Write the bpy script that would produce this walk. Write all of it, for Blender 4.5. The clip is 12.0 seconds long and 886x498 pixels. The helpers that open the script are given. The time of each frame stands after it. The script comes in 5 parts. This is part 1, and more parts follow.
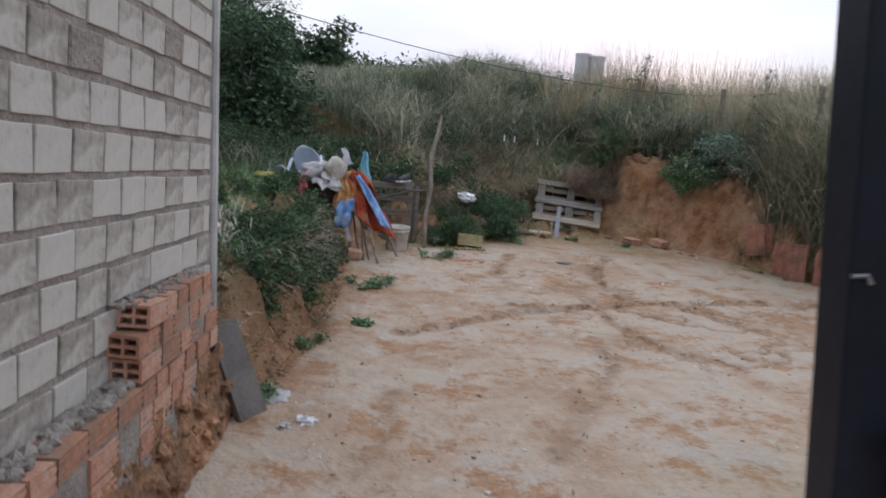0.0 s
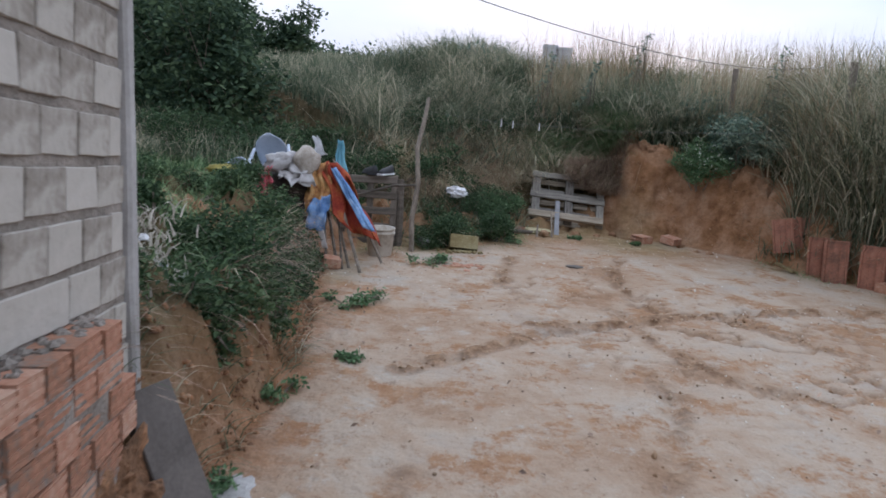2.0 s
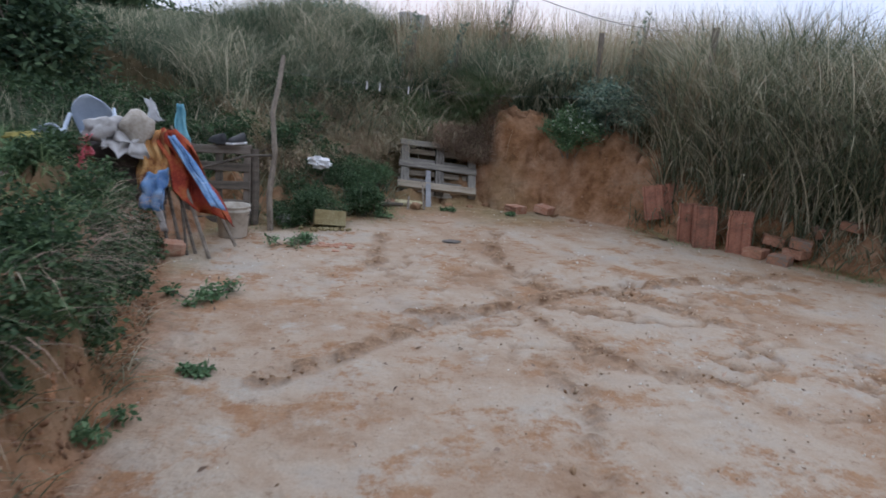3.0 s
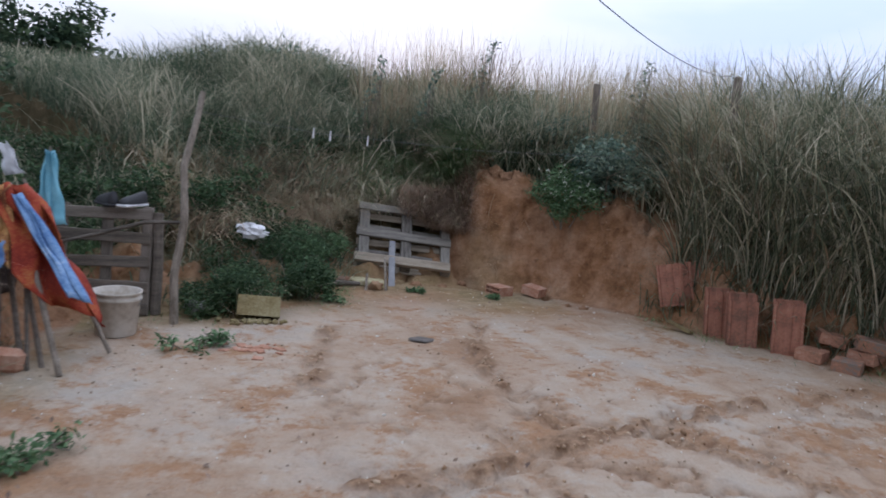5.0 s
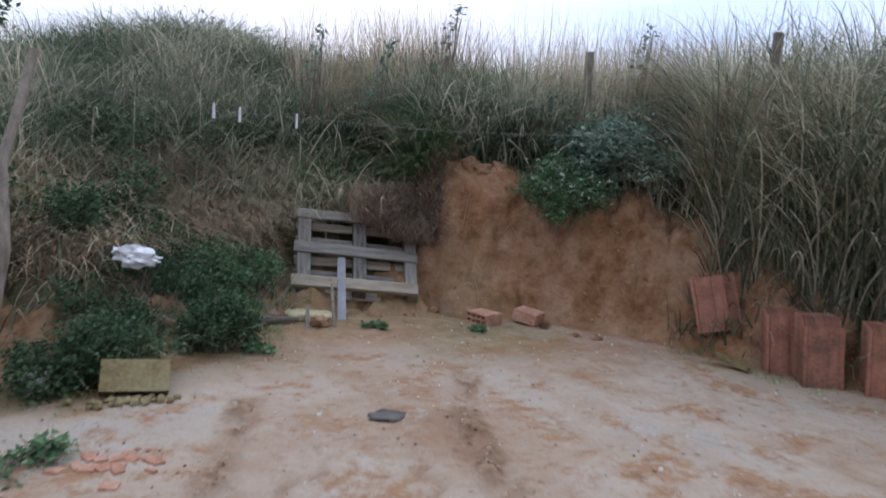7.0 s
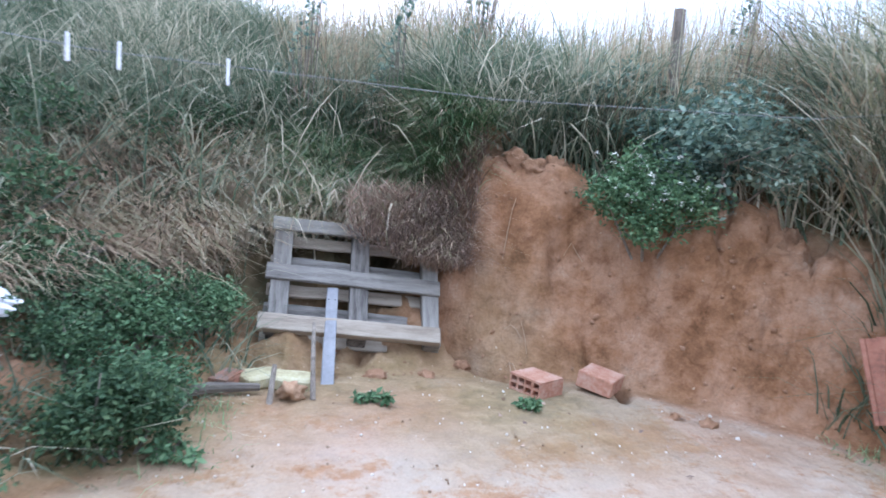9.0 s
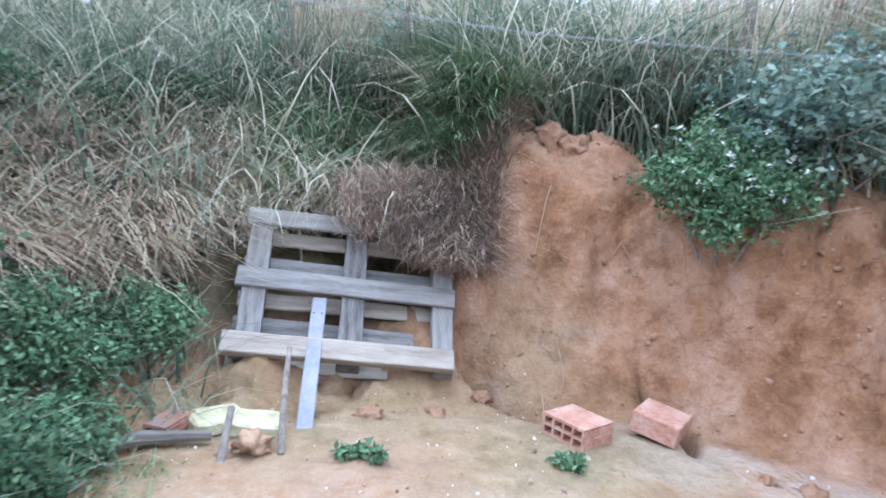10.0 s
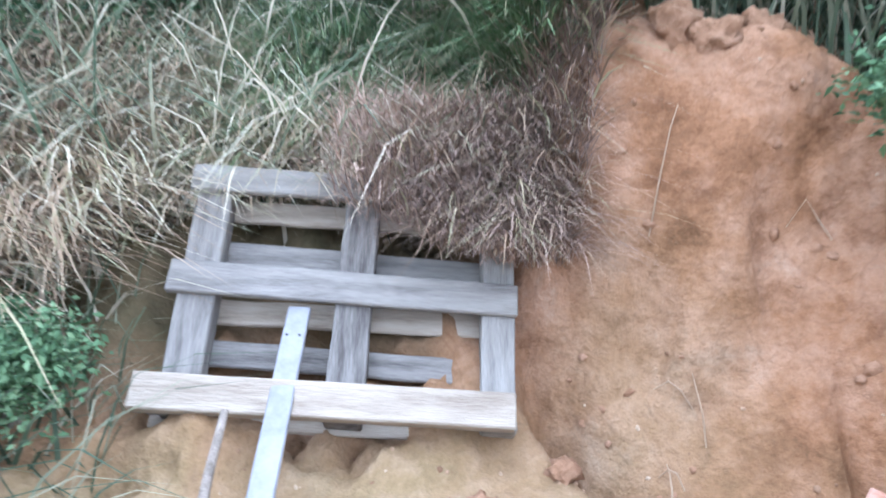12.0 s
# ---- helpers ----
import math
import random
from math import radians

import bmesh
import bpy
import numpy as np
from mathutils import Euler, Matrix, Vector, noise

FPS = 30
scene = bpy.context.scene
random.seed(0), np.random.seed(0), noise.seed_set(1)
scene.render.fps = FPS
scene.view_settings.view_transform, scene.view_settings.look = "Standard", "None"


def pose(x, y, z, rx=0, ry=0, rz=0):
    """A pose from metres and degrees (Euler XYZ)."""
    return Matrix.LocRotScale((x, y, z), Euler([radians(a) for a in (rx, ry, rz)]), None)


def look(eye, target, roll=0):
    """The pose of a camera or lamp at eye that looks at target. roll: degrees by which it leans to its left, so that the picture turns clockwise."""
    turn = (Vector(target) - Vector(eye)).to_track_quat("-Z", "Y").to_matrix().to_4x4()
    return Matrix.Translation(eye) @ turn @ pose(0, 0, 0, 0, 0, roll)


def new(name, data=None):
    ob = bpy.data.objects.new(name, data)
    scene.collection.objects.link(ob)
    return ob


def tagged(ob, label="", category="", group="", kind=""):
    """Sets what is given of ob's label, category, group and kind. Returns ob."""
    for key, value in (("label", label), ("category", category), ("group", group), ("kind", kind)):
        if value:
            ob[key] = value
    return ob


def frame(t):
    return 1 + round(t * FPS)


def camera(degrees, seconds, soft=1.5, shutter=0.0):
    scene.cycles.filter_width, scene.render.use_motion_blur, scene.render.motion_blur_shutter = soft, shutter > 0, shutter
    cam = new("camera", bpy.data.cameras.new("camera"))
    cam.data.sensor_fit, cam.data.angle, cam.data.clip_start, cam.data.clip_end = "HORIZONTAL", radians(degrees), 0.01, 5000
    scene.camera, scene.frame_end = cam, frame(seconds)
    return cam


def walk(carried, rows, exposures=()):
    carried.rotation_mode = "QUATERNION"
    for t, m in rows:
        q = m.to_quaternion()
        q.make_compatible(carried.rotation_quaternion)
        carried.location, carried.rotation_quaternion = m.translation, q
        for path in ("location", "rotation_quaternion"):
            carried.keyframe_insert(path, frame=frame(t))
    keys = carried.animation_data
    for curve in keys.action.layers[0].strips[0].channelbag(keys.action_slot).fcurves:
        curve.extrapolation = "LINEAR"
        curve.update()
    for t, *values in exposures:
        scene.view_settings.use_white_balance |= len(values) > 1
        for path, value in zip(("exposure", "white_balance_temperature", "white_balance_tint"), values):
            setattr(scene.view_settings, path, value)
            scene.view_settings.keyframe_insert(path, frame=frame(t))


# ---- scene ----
cam = camera(65.9, 12.0, 1.7, 0.5)
METRES, EYE, TILT, LEAN, TURN = 9.63, 1.69, 0.0, 0.0, 0.0
ROWS = [
    (0.0, 0.0, 0.0, 0.0, 0.79, -10.77, -4.18),
    (0.5, -0.0049, 0.0289, -0.0055, 2.01, -9.85, -1.34),
    (1.0, -0.015, 0.061, -0.0094, 3.08, -12.21, -2.59),
    (1.5, -0.0265, 0.0924, -0.0116, -0.43, -15.12, -2.07),
    (2.0, -0.0272, 0.1299, -0.0152, -2.03, -11.07, -3.72),
    (2.5, -0.0286, 0.1668, -0.019, -6.05, -12.13, -2.56),
    (3.0, -0.0264, 0.2012, -0.0232, -13.64, -12.77, -4.16),
    (5.0, 0.0155, 0.3784, -0.033, -16.4, -7.35, -5.25),
    (5.5, 0.0276, 0.4215, -0.0366, -22.19, -7.85, -4.95),
    (6.0, 0.0412, 0.4681, -0.0374, -20.09, -9.42, -4.09),
    (6.5, 0.0515, 0.5145, -0.0378, -19.75, -9.29, -4.38),
    (7.0, 0.0608, 0.5564, -0.0422, -20.36, -7.07, -3.52),
    (7.5, 0.0794, 0.5983, -0.0415, -16.3, -5.7, -2.37),
    (9.5, 0.1353, 0.7769, -0.048, -18.56, -7.8, -4.74),
    (10.0, 0.1549, 0.8195, -0.0495, -15.91, -8.74, -4.22),
    (10.5, 0.1675, 0.8608, -0.0516, -18.12, -11.98, -2.74),
    (11.0, 0.1768, 0.8922, -0.0512, -21.06, -11.73, -2.8),
    (11.5, 0.1901, 0.9223, -0.0517, -12.88, -11.27, -1.02),
    (12.0, 0.206, 0.9532, -0.058, -9.02, -14.56, -0.86),
]
EXPOSURES = [(0.0, -0.2, 6300, 11), (0.5, -0.42, 6250, 11), (1.0, -0.5, 6200, 11), (1.5, -0.35, 6150, 11), (2.0, -0.18, 6100, 11), (3.0, -0.25, 6050, 11), (5.0, -0.25, 6000, 13), (7.7, 0.15, 5750, 12), (9.4, 1.45, 5250, 12), (10.5, 1.65, 5200, 11), (12.0, 2.0, 5300, 11)]
walk(cam, [(t, pose(0, 0, EYE, TILT, LEAN, TURN) @ pose(METRES * x, METRES * y, METRES * z, 90 + pitch, roll, yaw)) for t, x, y, z, yaw, pitch, roll in ROWS], EXPOSURES)

# ---- sky and sun: after sunset glow behind the bank, thin bright cloud ----
SUN_AZ, SUN_EL = 14.0, 0.6
world = bpy.data.worlds.new("evening_sky")
scene.world = world
world.use_nodes = True
wn, wl = world.node_tree.nodes, world.node_tree.links
wn.clear()
sky = wn.new("ShaderNodeTexSky")
sky.sky_type, sky.sun_disc = "NISHITA", False
sky.sun_elevation, sky.sun_rotation = radians(SUN_EL), radians(SUN_AZ)
sky.air_density, sky.dust_density = 1.0, 2.0
bg_sky = wn.new("ShaderNodeBackground")
bg_sky.inputs["Strength"].default_value = 0.03
wl.new(sky.outputs[0], bg_sky.inputs[0])
cloud_co = wn.new("ShaderNodeTexCoord")
cloud_map = wn.new("ShaderNodeMapping")
cloud_map.inputs["Scale"].default_value = (1.0, 1.0, 3.5)
cloud_noise = wn.new("ShaderNodeTexNoise")
cloud_noise.inputs["Scale"].default_value = 2.2
cloud_noise.inputs["Detail"].default_value = 6.0
cloud_ramp = wn.new("ShaderNodeValToRGB")
cloud_ramp.color_ramp.elements[0].position, cloud_ramp.color_ramp.elements[0].color = 0.3, (0.62, 0.73, 0.95, 1)
cloud_ramp.color_ramp.elements[1].position, cloud_ramp.color_ramp.elements[1].color = 0.7, (0.96, 0.96, 0.98, 1)
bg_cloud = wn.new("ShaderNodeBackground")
# an even overcast: brighter overhead than along the horizon
up_split = wn.new("ShaderNodeSeparateXYZ")
up_gain = wn.new("ShaderNodeMapRange")
up_gain.inputs["From Min"].default_value, up_gain.inputs["From Max"].default_value = 0.0, 1.0
up_gain.inputs["To Min"].default_value, up_gain.inputs["To Max"].default_value = 0.86, 2.2
wl.new(cloud_co.outputs["Generated"], up_split.inputs[0])
wl.new(up_split.outputs["Z"], up_gain.inputs["Value"])
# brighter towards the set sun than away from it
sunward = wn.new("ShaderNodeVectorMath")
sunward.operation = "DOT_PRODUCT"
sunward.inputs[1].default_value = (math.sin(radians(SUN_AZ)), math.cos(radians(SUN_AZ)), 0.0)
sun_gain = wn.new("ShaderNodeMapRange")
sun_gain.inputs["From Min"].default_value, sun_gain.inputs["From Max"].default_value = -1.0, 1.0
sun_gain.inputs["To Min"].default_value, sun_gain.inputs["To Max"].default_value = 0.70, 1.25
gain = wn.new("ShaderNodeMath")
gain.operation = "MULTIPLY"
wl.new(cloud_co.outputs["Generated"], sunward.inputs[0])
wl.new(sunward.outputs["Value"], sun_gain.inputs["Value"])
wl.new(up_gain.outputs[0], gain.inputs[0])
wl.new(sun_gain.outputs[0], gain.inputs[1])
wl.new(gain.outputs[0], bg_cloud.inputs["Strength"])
sky_add = wn.new("ShaderNodeAddShader")
sky_out = wn.new("ShaderNodeOutputWorld")
wl.new(cloud_co.outputs["Generated"], cloud_map.inputs[0])
wl.new(cloud_map.outputs[0], cloud_noise.inputs["Vector"])
wl.new(cloud_noise.outputs["Fac"], cloud_ramp.inputs[0])
wl.new(cloud_ramp.outputs[0], bg_cloud.inputs[0])
wl.new(bg_sky.outputs[0], sky_add.inputs[0])
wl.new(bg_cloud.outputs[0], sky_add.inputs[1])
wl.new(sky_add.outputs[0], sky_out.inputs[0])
sun_data = bpy.data.lights.new("sun", "SUN")
sun_data.energy, sun_data.angle, sun_data.color = 0.5, radians(80), (1.0, 0.86, 0.72)
sun = new("sun", sun_data)
sun_dir = Vector((math.sin(radians(SUN_AZ)) * math.cos(radians(SUN_EL)), math.cos(radians(SUN_AZ)) * math.cos(radians(SUN_EL)), math.sin(radians(SUN_EL))))
sun.matrix_world = look(sun_dir * 50, (0, 0, 0))


# ---- materials ----
def material(name, stops, scale=6.0, rough=0.9, bump=0.3, fine=60.0, metal=0.0, rand=None, rand_amount=0.5, stretch=(1, 1, 1), object_co=True, bump_dist=0.01, spec=0.3, blotch=0.35):
    """A procedural surface: colours along a noise, a finer grain over it, and a fine relief. rand: 'object' or 'island' varies the pieces."""
    m = bpy.data.materials.new(name)
    m.use_nodes = True
    nt, li = m.node_tree.nodes, m.node_tree.links
    bsdf = nt["Principled BSDF"]
    co = nt.new("ShaderNodeTexCoord")
    mp = nt.new("ShaderNodeMapping")
    mp.inputs["Scale"].default_value = stretch
    li.new(co.outputs["Object" if object_co else "Generated"], mp.inputs[0])
    big, small = nt.new("ShaderNodeTexNoise"), nt.new("ShaderNodeTexNoise")
    big.inputs["Scale"].default_value, big.inputs["Detail"].default_value = scale, 7.0
    big.inputs["Roughness"].default_value = 0.62
    small.inputs["Scale"].default_value, small.inputs["Detail"].default_value = fine, 5.0
    li.new(mp.outputs[0], big.inputs["Vector"])
    li.new(mp.outputs[0], small.inputs["Vector"])
    fac = big.outputs["Fac"]
    mix = nt.new("ShaderNodeMath")
    mix.operation = "MULTIPLY_ADD"
    li.new(small.outputs["Fac"], mix.inputs[0])
    mix.inputs[1].default_value = blotch
    sub = nt.new("ShaderNodeMath")
    sub.operation = "ADD"
    sub.inputs[1].default_value = -0.5 * blotch
    li.new(fac, sub.inputs[0])
    li.new(sub.outputs[0], mix.inputs[2])
    fac = mix.outputs[0]
    if rand:
        src = nt.new("ShaderNodeObjectInfo") if rand == "object" else nt.new("ShaderNodeNewGeometry")
        out = src.outputs["Random"] if rand == "object" else src.outputs["Random Per Island"]
        shift = nt.new("ShaderNodeMath")
        shift.operation = "MULTIPLY_ADD"
        li.new(out, shift.inputs[0])
        shift.inputs[1].default_value = rand_amount
        off = nt.new("ShaderNodeMath")
        off.operation = "ADD"
        off.inputs[1].default_value = -0.5 * rand_amount
        li.new(fac, off.inputs[0])
        li.new(off.outputs[0], shift.inputs[2])
        fac = shift.outputs[0]
    ramp = nt.new("ShaderNodeValToRGB")
    els = ramp.color_ramp.elements
    while len(els) < len(stops):
        els.new(0.5)
    for el, (p, c) in zip(els, stops):
        el.position, el.color = p, (*c, 1)
    li.new(fac, ramp.inputs[0])
    li.new(ramp.outputs[0], bsdf.inputs["Base Color"])
    bsdf.inputs["Roughness"].default_value = rough
    bsdf.inputs["Metallic"].default_value = metal
    bsdf.inputs["Specular IOR Level"].default_value = spec
    if bump:
        bp = nt.new("ShaderNodeBump")
        bp.inputs["Strength"].default_value, bp.inputs["Distance"].default_value = bump, bump_dist
        li.new(small.outputs["Fac"], bp.inputs["Height"])
        li.new(bp.outputs[0], bsdf.inputs["Normal"])
    return m


def leafy(name, stops, rough=0.75, trans=0.25):
    """Foliage: a colour for each blade or leaf, with some light let through."""
    m = bpy.data.materials.new(name)
    m.use_nodes = True
    nt, li = m.node_tree.nodes, m.node_tree.links
    bsdf = nt["Principled BSDF"]
    geo = nt.new("ShaderNodeNewGeometry")
    ramp = nt.new("ShaderNodeValToRGB")
    els = ramp.color_ramp.elements
    while len(els) < len(stops):
        els.new(0.5)
    for el, (p, c) in zip(els, stops):
        el.position, el.color = p, (*c, 1)
    co = nt.new("ShaderNodeTexCoord")
    patch = nt.new("ShaderNodeTexNoise")
    patch.inputs["Scale"].default_value = 0.9
    li.new(co.outputs["Object"], patch.inputs["Vector"])
    shift = nt.new("ShaderNodeMath")
    shift.operation = "MULTIPLY_ADD"
    shift.inputs[1].default_value = 1.6
    li.new(patch.outputs["Fac"], shift.inputs[0])
    rnd = nt.new("ShaderNodeMath")
    rnd.operation = "ADD"
    rnd.inputs[1].default_value = -0.8
    li.new(geo.outputs["Random Per Island"], rnd.inputs[0])
    li.new(rnd.outputs[0], shift.inputs[2])
    li.new(shift.outputs[0], ramp.inputs[0])
    li.new(ramp.outputs[0], bsdf.inputs["Base Color"])
    bsdf.inputs["Roughness"].default_value = rough
    bsdf.inputs["Specular IOR Level"].default_value = 0.2
    tr = nt.new("ShaderNodeBsdfTranslucent")
    li.new(ramp.outputs[0], tr.inputs[0])
    mx = nt.new("ShaderNodeMixShader")
    mx.inputs[0].default_value = trans
    li.new(bsdf.outputs[0], mx.inputs[1])
    li.new(tr.outputs[0], mx.inputs[2])
    li.new(mx.outputs[0], nt["Material Output"].inputs[0])
    return m


def soil_material():
    """Yard sand, red subsoil on the cut banks and mossy fringe, chosen by stored terrain masks."""
    m = bpy.data.materials.new("yard_soil")
    m.use_nodes = True
    nt, li = m.node_tree.nodes, m.node_tree.links
    bsdf = nt["Principled BSDF"]
    co = nt.new("ShaderNodeTexCoord")

    def tex(scale, detail=8.0, rough=0.6):
        n = nt.new("ShaderNodeTexNoise")
        n.inputs["Scale"].default_value, n.inputs["Detail"].default_value, n.inputs["Roughness"].default_value = scale, detail, rough
        li.new(co.outputs["Object"], n.inputs["Vector"])
        return n.outputs["Fac"]

    def ramp(fac, stops):
        r = nt.new("ShaderNodeValToRGB")
        els = r.color_ramp.elements
        while len(els) < len(stops):
            els.new(0.5)
        for el, (p, c) in zip(els, stops):
            el.position, el.color = p, (*c, 1)
        li.new(fac, r.inputs[0])
        return r.outputs[0]

    def blend(fac, a, b, kind="MIX"):
        x = nt.new("ShaderNodeMix")
        x.data_type, x.blend_type = "RGBA", kind
        if isinstance(fac, float):
            x.inputs[0].default_value = fac
        else:
            li.new(fac, x.inputs[0])
        li.new(a, x.inputs[6])
        li.new(b, x.inputs[7])
        return x.outputs[2]

    def attr(name):
        a = nt.new("ShaderNodeAttribute")
        a.attribute_name = name
        return a.outputs["Fac"]

    sand = ramp(tex(0.9, 9, 0.68), [(0.36, (0.296, 0.192, 0.124)), (0.44, (0.364, 0.268, 0.192)), (0.53, (0.412, 0.332, 0.256)), (0.66, (0.380, 0.336, 0.284))])
    rust = ramp(tex(1.9, 10, 0.78), [(0.51, (0, 0, 0)), (0.59, (1, 1, 1))])
    rust_col = ramp(tex(9.0), [(0.3, (0.262, 0.135, 0.070)), (0.7, (0.361, 0.230, 0.139))])
    sand = blend(rust, sand, rust_col)
    pale = ramp(tex(2.6, 10, 0.8), [(0.56, (0, 0, 0)), (0.63, (0.8, 0.8, 0.8))])
    pale_col = ramp(tex(16.0), [(0.3, (0.376, 0.332, 0.276)), (0.7, (0.456, 0.416, 0.360))])
    sand = blend(pale, sand, pale_col)
    scuff = ramp(tex(11.0, 10, 0.8), [(0.33, (0.42, 0.34, 0.29)), (0.37, (0.72, 0.64, 0.58)), (0.44, (1, 1, 1))])
    sand = blend(0.8, sand, scuff, "MULTIPLY")
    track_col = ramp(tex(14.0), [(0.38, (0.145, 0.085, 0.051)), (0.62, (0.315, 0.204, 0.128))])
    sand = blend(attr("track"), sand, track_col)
    clay = ramp(tex(2.4, 10, 0.75), [(0.3, (0.105, 0.050, 0.022)), (0.43, (0.240, 0.122, 0.060)), (0.56, (0.325, 0.188, 0.112)), (0.70, (0.385, 0.272, 0.188))])
    crack = nt.new("ShaderNodeTexVoronoi")
    crack.feature = "DISTANCE_TO_EDGE"
    crack.inputs["Scale"].default_value = 5.5
    warp = nt.new("ShaderNodeMix")
    warp.data_type = "VECTOR"
    warp.inputs[0].default_value = 0.22
    wob = nt.new("ShaderNodeTexNoise")
    wob.inputs["Scale"].default_value, wob.inputs["Detail"].default_value = 3.0, 6.0
    li.new(co.outputs["Object"], wob.inputs["Vector"])
    li.new(co.outputs["Object"], warp.inputs[4])
    li.new(wob.outputs["Color"], warp.inputs[5])
    li.new(warp.outputs[1], crack.inputs["Vector"])
    # shade inside the cracks, painted as a darker line in the clay colour
    crack_shade = ramp(crack.outputs["Distance"], [(0.0, (0.55, 0.5, 0.47)), (0.035, (1, 1, 1))])
    # dark patches stand for shaded cavities between lumps, put into the colour
    lumps = ramp(tex(6.0, 10, 0.72), [(0.33, (0.62, 0.56, 0.52)), (0.48, (1, 1, 1)), (0.68, (1.2, 1.22, 1.26))])
    clay = blend(0.3, clay, crack_shade, "MULTIPLY")
    clay = blend(0.9, clay, lumps, "MULTIPLY")
    col = blend(attr("clay"), sand, clay)
    duff = ramp(tex(5.0), [(0.3, (0.07, 0.06, 0.03)), (0.55, (0.13, 0.10, 0.055)), (0.75, (0.19, 0.14, 0.08))])
    col = blend(attr("duff"), col, duff)
    moss = ramp(tex(7.0, 9, 0.7), [(0.32, (0.13, 0.105, 0.052)), (0.5, (0.235, 0.18, 0.09)), (0.7, (0.37, 0.285, 0.175))])
    col = blend(attr("moss"), col, moss)
    grit = ramp(tex(70.0, 6), [(0.3, (0.88, 0.88, 0.88)), (0.65, (1.06, 1.06, 1.06))])
    col = blend(0.8, col, grit, "MULTIPLY")
    li.new(col, bsdf.inputs["Base Color"])
    bsdf.inputs["Roughness"].default_value = 0.95
    bsdf.inputs["Specular IOR Level"].default_value = 0.15
    b1, b2 = nt.new("ShaderNodeBump"), nt.new("ShaderNodeBump")
    b1.inputs["Strength"].default_value, b1.inputs["Distance"].default_value = 1.0, 0.05
    b2.inputs["Strength"].default_value, b2.inputs["Distance"].default_value = 0.2, 0.006
    li.new(tex(7.0, 7, 0.6), b1.inputs["Height"])
    li.new(tex(130.0, 5), b2.inputs["Height"])
    li.new(b1.outputs[0], b2.inputs["Normal"])
    li.new(b2.outputs[0], bsdf.inputs["Normal"])
    return m


SOIL = soil_material()
BLOCK = material("pale_block", [(0.22, (0.150, 0.128, 0.103)), (0.38, (0.301, 0.273, 0.238)), (0.50, (0.424, 0.397, 0.355)), (0.8, (0.495, 0.464, 0.421))], 4.5, 0.9, 0.35, 30, rand="object", rand_amount=0.26, blotch=0.3)
MORTAR = material("grey_mortar", [(0.3, (0.17, 0.15, 0.13)), (0.7, (0.33, 0.29, 0.255))], 6.0, 0.95, 0.9, 45, bump_dist=0.02)
REDBRICK = material("red_clay_brick", [(0.2, (0.20, 0.165, 0.14)), (0.38, (0.29, 0.155, 0.10)), (0.55, (0.40, 0.20, 0.13)), (0.8, (0.47, 0.31, 0.23))], 9.0, 0.9, 0.6, 50, rand="object", rand_amount=0.35, blotch=0.55)
TILECLAY = material("weathered_roof_tile", [(0.25, (0.16, 0.085, 0.06)), (0.5, (0.34, 0.15, 0.10)), (0.8, (0.42, 0.23, 0.16))], 5.0, 0.85, 0.4, 40, rand="object", rand_amount=0.3)
GREYWOOD = material("weathered_wood", [(0.25, (0.084, 0.074, 0.066)), (0.5, (0.218, 0.201, 0.179)), (0.8, (0.336, 0.314, 0.275))], 3.0, 0.85, 0.6, 26, stretch=(1.0, 9, 9), rand="object", rand_amount=0.3)
PALEWOOD = material("pale_wood", [(0.25, (0.187, 0.147, 0.107)), (0.5, (0.338, 0.285, 0.222)), (0.8, (0.439, 0.383, 0.305))], 3.0, 0.85, 0.6, 26, stretch=(1.0, 9, 9), rand="object", rand_amount=0.25)
PAINTWOOD = material("grey_white_painted_wood", [(0.3, (0.193, 0.193, 0.203)), (0.7, (0.285, 0.285, 0.297))], 5.0, 0.6, 0.2, 40)
DARKWOOD = material("dark_damp_wood", [(0.25, (0.075, 0.065, 0.055)), (0.55, (0.17, 0.145, 0.12)), (0.8, (0.26, 0.22, 0.19))], 3.0, 0.9, 0.6, 26, stretch=(1, 8, 8), rand="object", rand_amount=0.3)
BARK = material("grey_bark", [(0.3, (0.14, 0.115, 0.09)), (0.7, (0.34, 0.29, 0.24))], 5.0, 0.9, 0.8, 40, stretch=(6, 6, 1))
STONE = material("dark_stone_slab", [(0.3, (0.073, 0.063, 0.056)), (0.7, (0.146, 0.126, 0.113))], 4.0, 0.6, 0.2, 60)
STEEL = material("dark_painted_steel", [(0.3, (0.010, 0.013, 0.022)), (0.7, (0.018, 0.022, 0.035))], 3.0, 0.5, 0.1, 50)
BOLT = material("worn_steel", [(0.3, (0.25, 0.25, 0.27)), (0.7, (0.45, 0.45, 0.48))], 9.0, 0.4, 0.1, 50, metal=0.9)
CLOD = material("clay_clod", [(0.3, (0.286, 0.161, 0.089)), (0.7, (0.431, 0.288, 0.181))], 6.0, 0.95, 0.8, 40, bump_dist=0.02)
DARKCLAY = material("damp_red_clay", [(0.28, (0.10, 0.055, 0.03)), (0.48, (0.23, 0.125, 0.07)), (0.62, (0.36, 0.185, 0.095)), (0.78, (0.46, 0.30, 0.19))], 4.0, 0.95, 1.0, 30, bump_dist=0.03, blotch=0.6)
PEBBLE = material("pebbles", [(0.2, (0.16, 0.10, 0.06)), (0.5, (0.42, 0.33, 0.24)), (0.8, (0.62, 0.58, 0.52))], 6.0, 0.9, 0.3, 60, rand="island", rand_amount=0.7)
